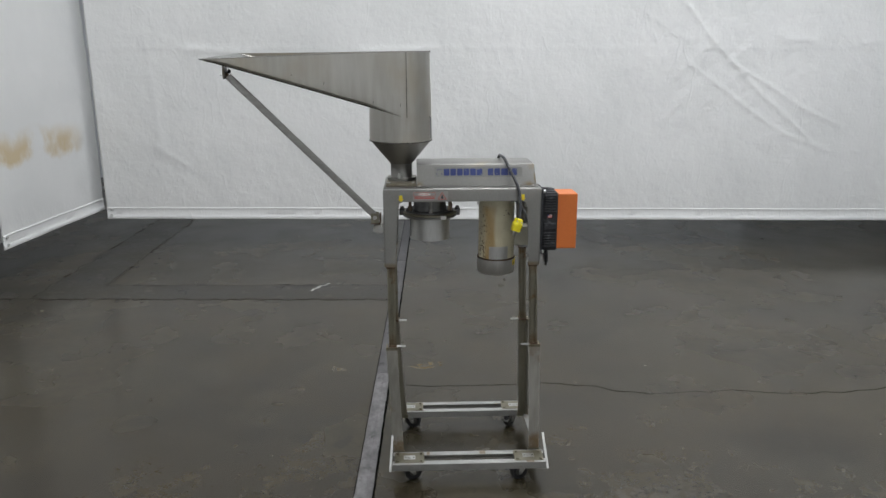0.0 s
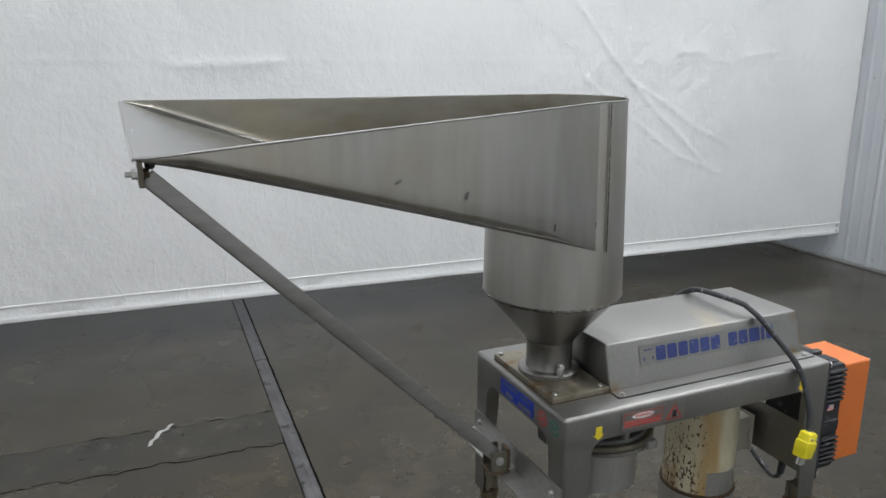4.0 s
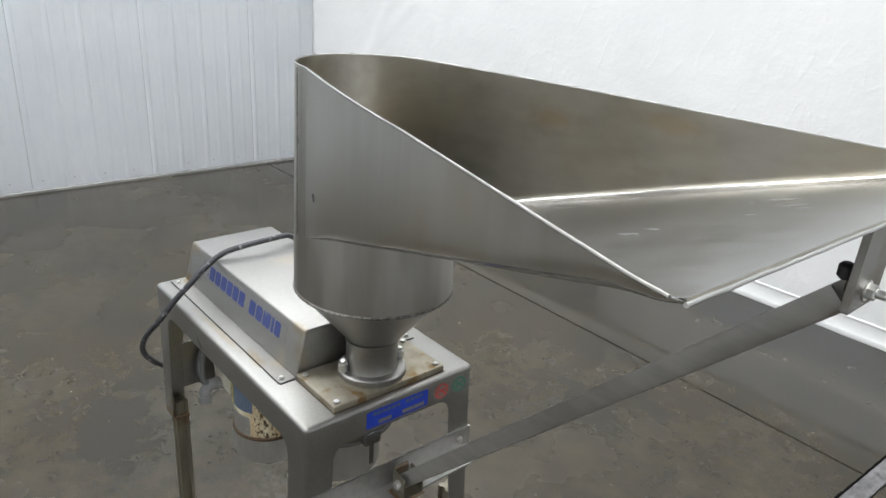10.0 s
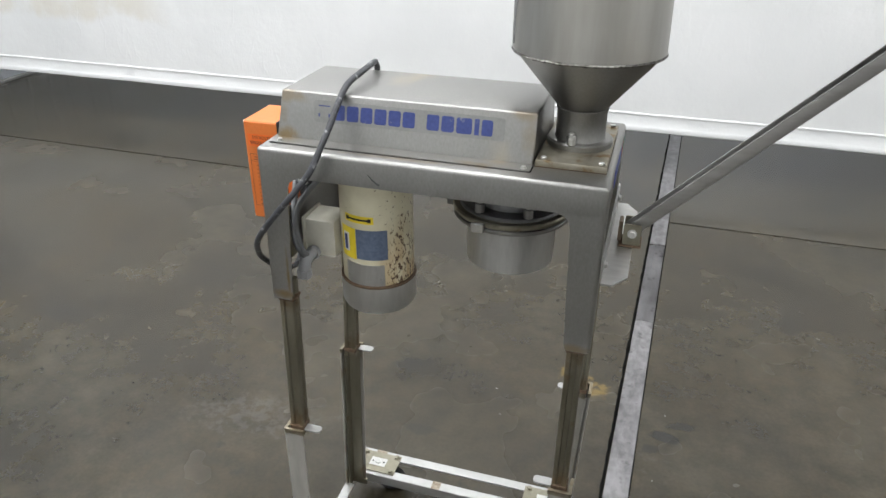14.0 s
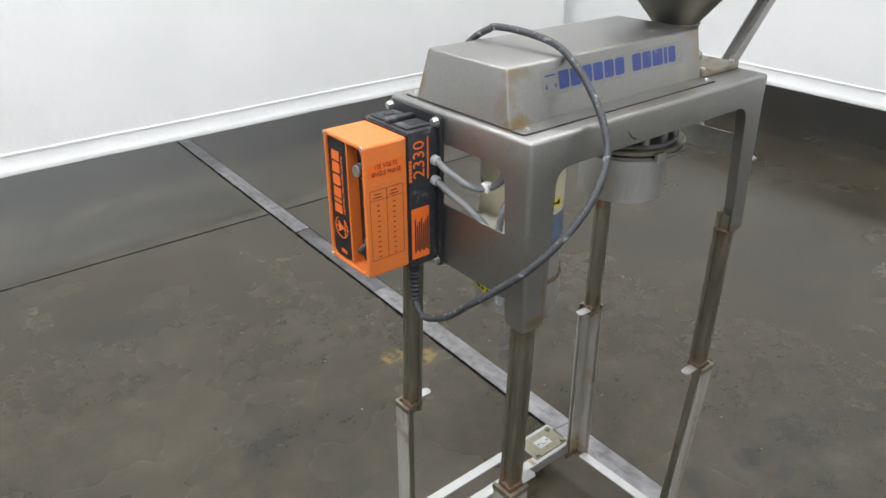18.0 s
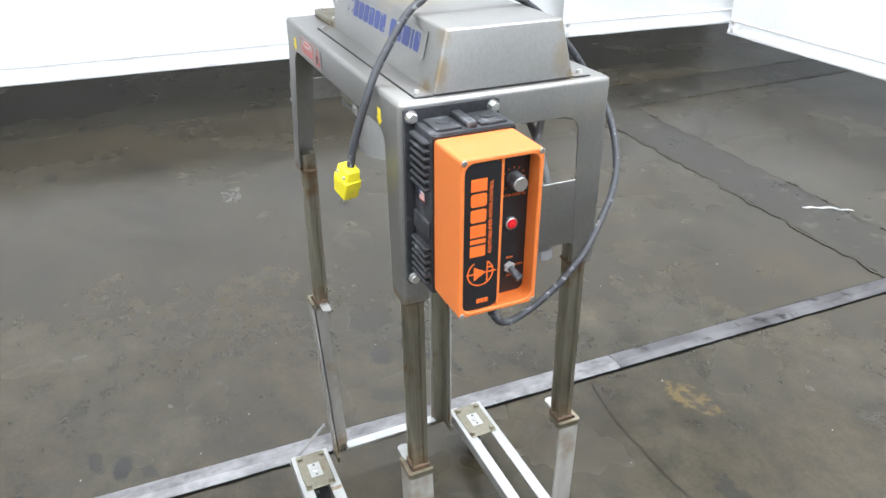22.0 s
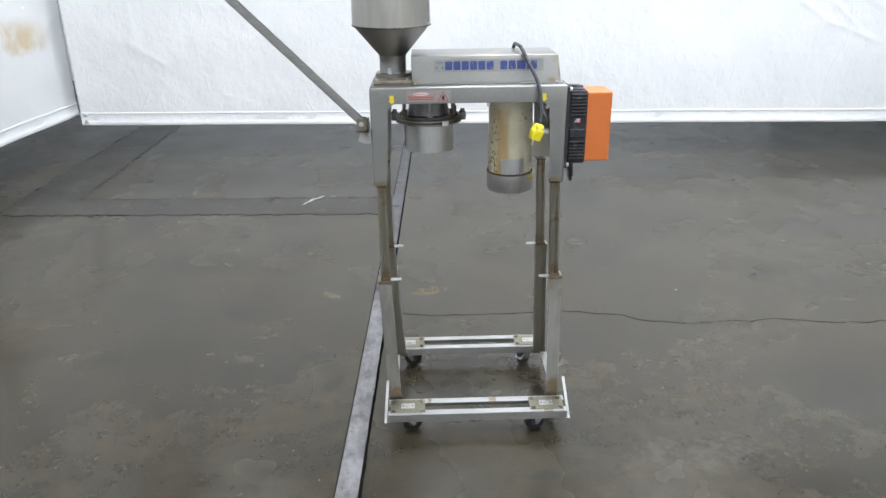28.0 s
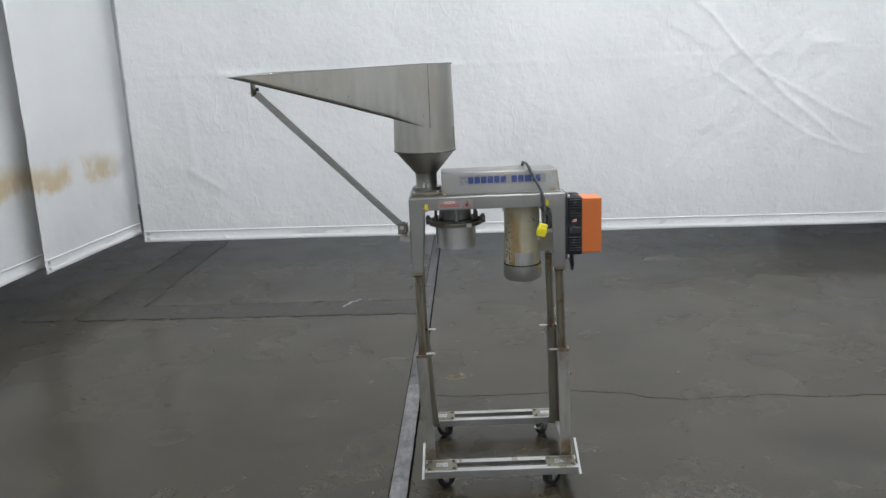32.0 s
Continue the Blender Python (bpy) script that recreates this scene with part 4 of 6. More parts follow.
CORNERS = [(X0, Y0, 1, 1), (X1, Y0, -1, 1), (X0, Y1, 1, -1), (X1, Y1, -1, -1)]
for cx, cy, sx, sy in CORNERS:
    rings = [corner_section(cx, cy, sx, sy, wx, wy, 0.003, 0.008, z) for z, wx, wy in
             ((1.265, 0.086, 0.080), (1.260, 0.072, 0.066), (1.252, 0.064, 0.058), (1.240, 0.060, 0.054), (1.10, 0.054, 0.050), (0.996, 0.049, 0.046), (0.985, 0.045, 0.042))]
    part("leg_sleeve", sheared(loft(rings), sx, sy), satin_steel, stand)
    # inner post
    x0, x1 = sorted((cx + sx * 0.011, cx + sx * 0.043))
    y0, y1 = sorted((cy + sy * 0.009, cy + sy * 0.041))
    part("leg_post", sheared(grooved(x0, x1, y0, y1, 0.595, 1.02), sx, sy), worn_steel, stand, "dull brownish grooved steel post")
    nest = [corner_section(cx + sx * 0.0075, cy + sy * 0.0055, sx, sy, 0.034, 0.033, 0.003, 0.0035, z) for z in (0.600, 0.35, 0.106)]
    part("inner_angle", sheared(loft(nest), sx, sy), scuffed_leg if sx > 0 and sy > 0 else worn_steel, stand, "brownish angle nested inside the leg")
    lip = box(x0 - 0.003, x1 + 0.002, y0 - 0.002, y1 + 0.002, 0.975, 0.983, 0.002, 1)
    part("weld_collar", sheared(lip, sx, sy), rust_edge, stand, "rusty weld round the post")
    # lower angle leg, open towards the inside
    ox, oy = cx - sx * 0.001, cy - sy * 0.003
    rings = [corner_section(ox, oy, sx, sy, 0.048, 0.046, 0.004, 0.005, z) for z in (0.612, 0.35, 0.086)]
    part("lower_leg", sheared(loft(rings), sx, sy), scuffed_leg, stand, "steel angle leg with light scratches")
    foot = [corner_section(ox - sx * 0.001, oy - sy * 0.001, sx, sy, 0.053, 0.050, 0.007, 0.005, z) for z in (0.103, 0.084)]
    part("leg_foot", sheared(loft(foot), sx, sy), worn_steel, stand)
    cap = [corner_section(ox - sx * 0.001, oy - sy * 0.001, sx, sy, 0.051, 0.049, 0.0075, 0.005, z) for z in (0.618, 0.606)]
    part("leg_collar", sheared(loft(cap), sx, sy), worn_steel, stand)
    part("weld_collar", sheared(box(x0 - 0.0015, x1 + 0.0015, y0 - 0.0015, y1 + 0.0015, 0.611, 0.624, 0.002, 1), sx, sy), rust_edge, stand, "rusty weld round the post")
    u0, u1 = sorted((cx + sx * 0.040, cx + sx * 0.0845))
    back = -aside_of(sx, sy)
    v0, v1 = sorted((cy + back + sy * 0.003, cy + back + sy * 0.025))
    tab = prism(round_rect(u0, u1, v0, v1, 0.008, 4), "z", 0.612, 0.615)
    part("stop_tab", sheared(tab, sx, sy), pale_steel, stand, "thin pale rounded steel tab")

# slotted end plate on the motor side
part("end_plate", box(0.5862, 0.5892, Y0 + 0.042, Y1 - 0.042, 1.032, 1.152, 0.001, 1), satin_steel, stand)
part("slot_post", box(0.5862, 0.5892, Y0 + 0.042, Y0 + 0.060, 1.152, 1.266, 0.001, 1), satin_steel, stand)

# angle across the hopper side that carries the brace
angle = prism([(2.957, 1.182), (3.320, 1.182), (3.320, 1.136), (2.957, 1.136)], "x", -0.0835, -0.0795)
angle = part("cross_angle", prism([(-0.0835, 2.957), (-0.0835, 3.320), (-0.104, 3.320), (-0.128, 3.284), (-0.128, 2.993), (-0.104, 2.957)], "z", 1.132, 1.136, bm=angle), brace_steel, stand, "bolted stainless angle", smooth=False)
for y in (2.985, 3.292):
    part("hex_bolt", hex_bolt((-0.0838, y, 1.160), "x", 0.0065, 0.005, sign=-1), bright_steel, angle)

rail_rust = surface("rail_rust", (0.16, 0.11, 0.06), (0.42, 0.38, 0.32), (0.5, 0.7), 0.4, 160.0, bump=0.1, broad=60.0)
# base: two slotted rails, ties, corner gussets, caster plates
for yin, s in ((2.948, -1), (3.342, 1)):
    for off, w in ((0.0, 0.030), (0.076, 0.030)):
        y0, y1 = sorted((yin + s * off, yin + s * (off + w)))
        bar = box(-0.058, 0.627, y0, y1, 0.101, 0.105, 0.001, 1)
        edge = yin + s * (0.0 if off == 0 else 0.106)
        e0, e1 = sorted((edge, edge - s * 0.004 if off else edge + s * 0.004))
        bar = box(-0.058, 0.627, e0, e1, 0.072, 0.101, 0.0, bm=bar)
        part("base_rail", bar, pale_steel, stand, "pale scratched steel angle rail")
    for x0, x1 in ((-0.050, 0.084), (0.488, 0.619)):
        y0, y1 = sorted((yin + s * 0.012, yin + s * 0.094))
        plate = part("caster_plate", box(x0, x1, y0, y1, 0.1055, 0.1085, 0.001, 1), worn_steel, stand)
        for bx in (x0 + 0.014, x1 - 0.014):
            for by in (yin + s * 0.022, yin + s * 0.084):
                part("bolt_head", hex_bolt((bx, by, 0.1085), "z", 0.0078, 0.006), worn_steel, plate)
        kx, ky = (x0 + x1) / 2, yin + s * 0.053
        part("washer_plate", box(kx - 0.026, kx + 0.026, ky - 0.017, ky + 0.017, 0.1085, 0.1092, 0.0003, 1), bright_steel, plate, "bright square washer plate")
        for hx in (kx - 0.018, kx + 0.018):
            part("plate_hole", rod((hx, ky, 0.1092), 0.0032, 0.0003, "z", 12), gap_dark, plate)
        part("king_bolt", rod(((x0 + x1) / 2, yin + s * 0.053, 0.1085), 0.010, 0.004, "z", 16, 0.0015), zinc, plate)
    for gx in (-0.060, 0.6265) if s < 0 else ():
        out = -0.009 if gx < 0 else 0.009
        strap = sweep([Vector((gx, yin - s * 0.002, 0.190)), Vector((gx + out * 0.5, yin + s * 0.052, 0.130)), Vector((gx + out, yin + s * 0.106, 0.070))], 1.0, section=[(-0.0015, -0.005), (0.0015, -0.005), (0.0015, 0.005), (-0.0015, 0.005)], up=(1, 0, 0))
        part("corner_strap", strap, pale_steel, stand, "thin pale steel corner strap", smooth=False)
for gx, s in ((-0.052, 1), (0.617, -1)):
    x0, x1 = sorted((gx, gx + s * 0.028))
    tie = box(x0, x1, 3.006, 3.284, 0.106, 0.110)
    e0, e1 = sorted((gx, gx + s * 0.004))
    part("side_tie", box(e0, e1, 3.006, 3.284, 0.078, 0.106, bm=tie), pale_steel, stand, smooth=False)


for x0, x1, y0, y1 in ((0.335, 0.362, 2.9175, 2.9485), (0.540, 0.575, 2.842, 2.858), (0.095, 0.108, 2.9175, 2.9485)):
    part("rust_stain", box(x0, x1, y0, y1, 0.1049, 0.1054), rail_rust, stand, "brown rust stain on the rail")


def caster(x, y, turned_by, brake):
    m = Matrix.Translation((x, y, 0)) @ Matrix.Rotation(radians(turned_by), 4, "Z")
    fork = rod((0, 0, 0.094), 0.026, 0.007, "z", 24, 0.002)
    box(-0.026, 0.026, -0.019, 0.019, 0.088, 0.094, 0.002, 1, fork)
    for sy in (-1, 1):
        y0, y1 = sorted((sy * 0.0165, sy * 0.019))
        prism([(-0.022, 0.092), (0.022, 0.092), (0.030, 0.030), (0.018, 0.028), (0.000, 0.050)], "y", y0, y1, fork)
    fork = part("caster", turn(fork, m), zinc, stand, "swivel caster with black tread")
    tread = turned([(0.022, -0.0125), (0.036, -0.0135), (0.0405, -0.009), (0.0405, 0.009), (0.036, 0.0135), (0.022, 0.0125)], (0.022, 0, 0.0405), 32, "y")
    part("tyre", turn(tread, m), caster_black, fork)
    hub = turned([(0.0, -0.010), (0.010, -0.013), (0.012, -0.009), (0.024, -0.008), (0.024, 0.008), (0.012, 0.009), (0.010, 0.013), (0.0, 0.010)], (0.022, 0, 0.0405), 24, "y")
    part("hub", turn(hub, m), dark_steel, fork)
    part("axle", turn(rod((0.022, -0.024, 0.0405), 0.005, 0.048, "y", 10), m), zinc, fork)
    if brake:
        pedal = prism([(0.030, 0.052), (0.066, 0.040), (0.068, 0.046), (0.034, 0.064)], "y", -0.016, 0.016)
        part("brake_pedal", turn(pedal, m), zinc, fork, smooth=False)


caster(0.012, 2.892, 20, False)
caster(0.532, 2.892, 200, False)
caster(0.010, 3.392, -15, False)
caster(0.545, 3.392, 230, True)

# labels on the stand
front = facing((0.0, Y0 - 0.0002, 0.0), (0, -1, 0), (1, 0, 0))
warn = part("warning_plate", flat(front, 0.046, 0.194, 1.2715, 1.3085, deep=0.0008, r=0.003), plate_tin, stand, "worn metal warning plate with red print")
lift = Matrix.Translation((0, -0.0008, 0)) @ front
frame_bars = flat(lift, 0.050, 0.140, 1.3045, 1.3055)
for u0, u1, v0, v1 in ((0.050, 0.051, 1.290, 1.305), (0.139, 0.140, 1.290, 1.305), (0.050, 0.140, 1.2895, 1.2905)):
    flat(lift, u0, u1, v0, v1, frame_bars)
for k in range(2):
    flat(lift, 0.052, 0.138, 1.2840 - 0.006 * k, 1.2870 - 0.006 * k, frame_bars)
part("printed_lines", frame_bars, red_print, warn, smooth=False)
oval = turned([(0.0, 0.0), (0.006, 0.0), (0.006, 0.0003), (0.0, 0.0003)], (0, 0, 0), 28)
part("oval_panel", turn(oval, lift @ Matrix.Translation((0.095, 1.2975, 0)) @ Matrix.Diagonal((4.2, 0.95, 1, 1))), white_print, warn, smooth=False)
words("warning_word", "WARNING", 0.0085, lift @ Matrix.Translation((0.095, 1.2975, 0.0004)), red_print, warn)
tri = prism([(0.150, 1.2745), (0.188, 1.2745), (0.169, 1.3055)], "z", 0, 0.0004)
part("triangle", turn(tri, lift), red_print, warn, smooth=False)
tri = prism([(0.1545, 1.2770), (0.1835, 1.2770), (0.169, 1.3005)], "z", 0.0004, 0.0007)
part("triangle_field", turn(tri, lift), plate_tin, warn, smooth=False)
palm = flat(lift @ Matrix.Translation((0, 0, 0.0007)), 0.1645, 0.1735, 1.2785, 1.2870)
for u in (0.1642, 0.1668, 0.1694, 0.1720):
    flat(lift @ Matrix.Translation((0, 0, 0.0007)), u, u + 0.0018, 1.2870, 1.2930, palm)
part("pictogram", palm, black_print, warn, smooth=False)
for ax in (-0.004, 0.510):
    arrow = prism([(ax - 0.007, 1.293), (ax + 0.007, 1.293), (ax + 0.007, 1.277), (ax + 0.013, 1.277), (ax, 1.266), (ax - 0.013, 1.277), (ax - 0.007, 1.277)], "z", 0, 0.0004)
    part("arrow_sticker", turn(arrow, front), yellow_label, stand, "yellow arrow sticker pointing down", smooth=False)
side = facing((X0 - 0.0002, 0.0, 0.0), (-1, 0, 0), (0, -1, 0))
blue = part("maker_plate", flat(side, -3.203, -3.068, 1.2725, 1.3065, deep=0.0008, r=0.003), blue_enamel, stand, "blue enamel maker's plate")
up = Matrix.Translation((-0.0008, 0, 0)) @ side
bars = bmesh.new()
for k in range(11):
    if k != 6:
        flat(up, -3.190 + 0.0102 * k, -3.1825 + 0.0102 * k, 1.2960, 1.3025, bars)
part("plate_marks", bars, nameplate_blue, blue, smooth=False)
bars = flat(up, -3.178, -3.150, 1.2765, 1.2840)
flat(up, -3.126, -3.077, 1.2765, 1.2840, bars)
part("plate_fields", bars, plate_tin, blue, smooth=False)
for cy, mt in ((-3.035, red_print), (-2.992, green_print)):
    tag = part("round_sticker", flat(side, cy - 0.020, cy + 0.020, 1.2725, 1.3065, r=0.002), clear_film, stand, "clear square sticker with a round mark", smooth=False)
    mark = turned([(0.0125, 0.0), (0.0155, 0.0), (0.0155, 0.0003), (0.0125, 0.0003)], (0, 0, 0), 28)
    for a in (25, -40):
        merge(mark, turn(box(-0.011, 0.011, -0.0016, 0.0016, 0, 0.0003), Matrix.Rotation(radians(a), 4, "Z")))
    part("round_mark", turn(mark, Matrix.Translation((-0.0004, 0, 0)) @ side @ Matrix.Translation((cy, 1.2895, 0))), mt, tag, smooth=False)
scratch = sweep(curve_points([(0.360, Y1 + 0.0003, 1.292), (0.352, Y1 + 0.0003, 1.283), (0.343, Y1 + 0.0003, 1.276), (0.337, Y1 + 0.0003, 1.2735)], 3), lambda t: 0.0006 + 0.0014 * t, 6)
part("scratch_mark", scratch, black_print, stand)

# ---- belt guard ----
guard = thing("belt_guard", "satin steel belt guard cover lettered in blue on both sides", "machine guard", (0.32, YC, 1.3215))
rings = []
for z, x0, x1, y0, y1 in ((1.3235, 0.0645, 0.5760, 3.022, 3.259), (1.412, 0.0635, 0.567, 3.0445, 3.2385)):
    rings.append([Vector((x0, y0, z)), Vector((x1, y0, z)), Vector((x1, y1, z)), Vector((x0, y1, z))])
b = loft(rings)
bmesh.ops.delete(b, geom=[f for f in b.faces if f.normal.z < -0.9], context="FACES_ONLY")
bmesh.ops.bevel(b, geom=[e for e in b.edges if len(e.link_faces) == 2], offset=0.004, segments=3, affect="EDGES", profile=0.5)
part("cover_body", thick(b, 0.002), satin_steel, guard)
for y0, y1 in ((2.992, 3.0215), (3.2595, 3.291)):
    flange = part("cover_flange", prism(round_rect(0.064, 0.575, y0, y1, 0.004, 3), "z", ZT + 0.0005, ZT + 0.0025), satin_steel, guard)
    part("flange_gap", prism(round_rect(0.062, 0.577, y0 - 0.0015 if y0 < 3.1 else y0, y1 if y0 < 3.1 else y1 + 0.0015, 0.004, 3), "z", ZT + 0.0001, ZT + 0.0005), gap_dark, flange)
    for x in (0.077, 0.558):
        part("flange_screw", hex_bolt((x, y0 + 0.010 if y0 < 3.1 else y1 - 0.010, ZT + 0.0025), "z", 0.0045, 0.003), bright_steel, flange)
slope = math.atan2(0.021, 0.0915)
for n_y, right, cx, yface in ((-1, (1, 0, 0), 0.3264, 3.0360), (1, (-1, 0, 0), 0.3096, 3.2450)):
    face = facing((cx, yface + n_y * 0.0005 + n_y * 0.0007, 1.3785), (0, n_y * math.cos(slope), math.sin(slope)), right)
    film = part("name_film", flat(face, -0.187, 0.189, -0.021, 0.021, r=0.005), clear_film, guard, "clear film strip with blue lettering bars", smooth=False)
    top = face @ Matrix.Translation((0, 0, 0.0004))
    pens = [(-0.1420 + 0.0272 * k, 0.0232) for k in range(6)] + [(0.0395, 0.0230), (0.0670, 0.0232), (0.0945, 0.0285), (0.1275, 0.0085), (0.1405, 0.0200)]
    for u, w in [(1.038 * u, 1.038 * w) for u, w in pens]:
        part("lettering_bar", flat(top, u, u + w, -0.0145, 0.0145, r=0.004 if w > 0.01 else 0.0), blue_print, film, smooth=False)
    bars = flat(top, -0.178, -0.154, 0.0095, 0.0115)
    for u in (-0.178, -0.157):
        flat(top, u, u + 0.003, -0.0105, -0.004, bars)
    part("emblem", bars, blue_print, film, smooth=False)

# ---- feed hopper ----
HX, HY = -0.003, YC
spin = Matrix.Translation((HX, HY - 0.001, 0)) @ Matrix.Rotation(radians(1.3), 4, "Z") @ Matrix(((1, 0, 0, 0), (0, 1, 0, 0), (0, 0.020, 1, 0), (0, 0, 0, 1)))
hopper = thing("feed_hopper", "brushed stainless feed hopper with wide sloping tray", "hopper", (HX, HY, 1.3215))
R1, ZC, ZR = 0.1365, 1.510, 1.878
FLOOR_AT = lambda x: 1.8590 - 0.3230 * (x + 0.746)
part("mounting_plate", box(-0.0665, 0.0605, 3.022, 3.260, ZT + 0.0003, 1.334, 0.0012, 2), grimy_plate, hopper, "square dull steel mounting plate with rust at its edges")
part("plate_rust", box(-0.0673, 0.0612, 3.0212, 3.2608, ZT + 0.0002, 1.3225, 0.0), rust_edge, hopper, "rust line under the plate", smooth=False)
for x, y in ((-0.056, 3.033), (-0.056, 3.249), (0.047, 3.033), (0.047, 3.249)):
    part("socket_screw", rod((x, y, 1.334), 0.0055, 0.004, "z", 16, 0.001), bright_steel, hopper)
neck = turned([(0.0445, 1.334), (0.062, 1.334), (0.062, 1.3435), (0.059, 1.346), (0.0475, 1.347), (0.0465, 1.350), (0.0465, 1.398), (0.0485, 1.402), (0.0485, 1.405), (0.0455, 1.405), (0.043, 1.40), (0.0445, 1.334)], (HX, HY, 0), 48)
part("neck_flange", neck, satin_steel, hopper)
for a in (80, 262):
    x, y = HX + 0.056 * math.cos(radians(a)), HY + 0.056 * math.sin(radians(a))
    clamp = rod((x, y, 1.346), 0.0085, 0.014, "z", 16, 0.001)
    part("clamp_nut", hex_bolt((x, y, 1.360), "z", 0.0065, 0.006, bm=clamp), bright_steel, hopper)
cone = turned([(0.0465, 1.405), (R1 - 0.004, ZC - 0.003), (R1 + 0.0005, ZC + 0.001), (R1 - 0.002, ZC + 0.001), (0.044, 1.407)], (0, 0, 0), 64)
turn(cone, spin)
part("cone", cone, satin_steel, hopper)
ripple = [spin @ Vector(((R1 - 0.001) * math.cos(a), (R1 - 0.001) * math.sin(a), ZC - 0.002 + 0.0008 * noise.noise((a * 9, 1, 4)))) for a in [2 * math.pi * k / 120 for k in range(121)]]
part("weld_bead", sweep(ripple, lambda t: 0.0028 + 0.0014 * noise.noise((t * 90, 2, 3)), 6, caps=False), weld_metal, hopper, "rough weld bead round the cone")


def wall_radius(z):
    return R1 - 0.009 * max(0.0, z - ZC) / 0.366


rings = []
N = 72
for a in sorted([2 * math.pi * k / N for k in range(N + 1)] + [math.pi / 2 + 0.004, math.pi * 1.5 - 0.004]):
    ca, sa = math.cos(a), math.sin(a)
    tops = ZR if ca > -0.001 else FLOOR_AT(HX + R1 * ca) - HX - 0.004
    rings.append([spin @ Vector((wall_radius(ZC + (tops - ZC) * j / 12) * ca, wall_radius(ZC + (tops - ZC) * j / 12) * sa, ZC + (tops - ZC) * j / 12)) for j in range(13)])
b = loft(rings, closed=False)
bmesh.ops.remove_doubles(b, verts=b.verts, dist=1e-5)
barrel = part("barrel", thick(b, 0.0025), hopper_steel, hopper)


LIP, WIDE = -0.746, 0.352


def tray_section(x):
    """Half width, floor and rim of the tray at x."""
    s = min(1.0, max(0.0, (x - LIP) / (0.002 - LIP)))
    w = WIDE + (wall_radius(1.8) - WIDE) * s
    if x < LIP + 0.022:
        w -= 0.008 * ((LIP + 0.022 - x) / 0.022) ** 2
    return w, FLOOR_AT(x), 1.8600 + (ZR - 1.8600) * s


def placed(x, y, z):
    """The tray twists a little towards its lip, and its sides bow out next to the barrel."""
    s = min(1.0, max(0.0, (x - LIP) / (0.002 - LIP)))
    out = 0.005 * max(0.0, math.sin(2 * math.pi * (s - 0.5))) + (0.003 * math.sin(math.pi * s) if y < 0 else 0.0)
    if abs(y) > 0.13:
        y += math.copysign(out, y)
    return spin @ Vector((x, y, z + 0.025 * (1 - s) * y))


def tray_ring(x, side):
    """One half of the tray: wall, rounded corner, floor as far as the round hole over the barrel."""
    w, f, rim = tray_section(x)
    hgt = max(rim - f, 0.0006)
    r = min(0.018, hgt * 0.9) * min(1.0, max(0.08, -x / 0.13))
    s = min(1.0, max(0.0, (x - LIP) / (0.002 - LIP)))
    half = []
    for j in range(7):
        z = rim - (hgt - r) * j / 6
        half.append((w + (wall_radius(z) - wall_radius(1.8)) * s, z))
    w = half[-1][0]
    for a in (18, 36, 54, 72, 90):
        half.append((w - r + r * math.cos(radians(a)), f + r - r * math.sin(radians(a))))
    hole = min(math.sqrt(max(0.0, R1 * R1 - x * x)) if x < 0 else R1, w - r - 0.0005)
    for j in range(1, 9):
        half.append((w - r + (hole - w + r) * j / 8, f))
    return [placed(x, side * y, z) for y, z in half]


stations = [LIP + (-R1 - LIP) * (k / 32) for k in range(33)] + [LIP + 0.004, LIP + 0.009, LIP + 0.015] + [-R1 * math.cos(math.pi / 2 * k / 14) for k in range(1, 15)] + [0.002]
stations.sort()
for side in (-1, 1):
    b = loft([tray_ring(x, side) for x in stations], closed=False)
    bmesh.ops.remove_doubles(b, verts=b.verts, dist=1e-5)
    bmesh.ops.recalc_face_normals(b, faces=b.faces)
    if side == -1:
        whole = b
    else:
        merge(whole, b)
bmesh.ops.remove_doubles(whole, verts=whole.verts, dist=2e-5)
bmesh.ops.recalc_face_normals(whole, faces=whole.faces)
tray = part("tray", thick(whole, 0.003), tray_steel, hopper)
# inner side faces: brown film, colour also lightened to stand in for light; bare metal outside
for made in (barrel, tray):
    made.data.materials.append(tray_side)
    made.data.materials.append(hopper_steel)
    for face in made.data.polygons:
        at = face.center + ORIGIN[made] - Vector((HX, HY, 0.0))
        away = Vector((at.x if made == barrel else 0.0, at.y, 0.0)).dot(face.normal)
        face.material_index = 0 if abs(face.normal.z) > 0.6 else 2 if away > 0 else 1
# rolled rim, weld seams
rim_line = []
for x in stations[::3]:
    w, f, rim = tray_section(x)
    rim_line.append(placed(x, -w, rim))
rim_line += [spin @ Vector((wall_radius(ZR) * math.cos(a), wall_radius(ZR) * math.sin(a), ZR)) for a in [math.pi * (-0.48 + 0.96 * k / 24) for k in range(25)]]
for x in stations[::-3]:
    w, f, rim = tray_section(x)
    rim_line.append(placed(x, w, rim))
part("rim", sweep(rim_line, 0.0016, 8), satin_steel, hopper, "ground rim edge")
lip_line = [placed(LIP, -0.344 + 0.688 * k / 30, 1.8582 + 0.0008 * noise.noise((k * 0.7, 3, 1))) for k in range(31)]
part("lip", sweep(lip_line, lambda t: 0.0017 + 0.0005 * noise.noise((t * 40, 1, 2)), 8), pale_steel, hopper, "nicked bright front lip")
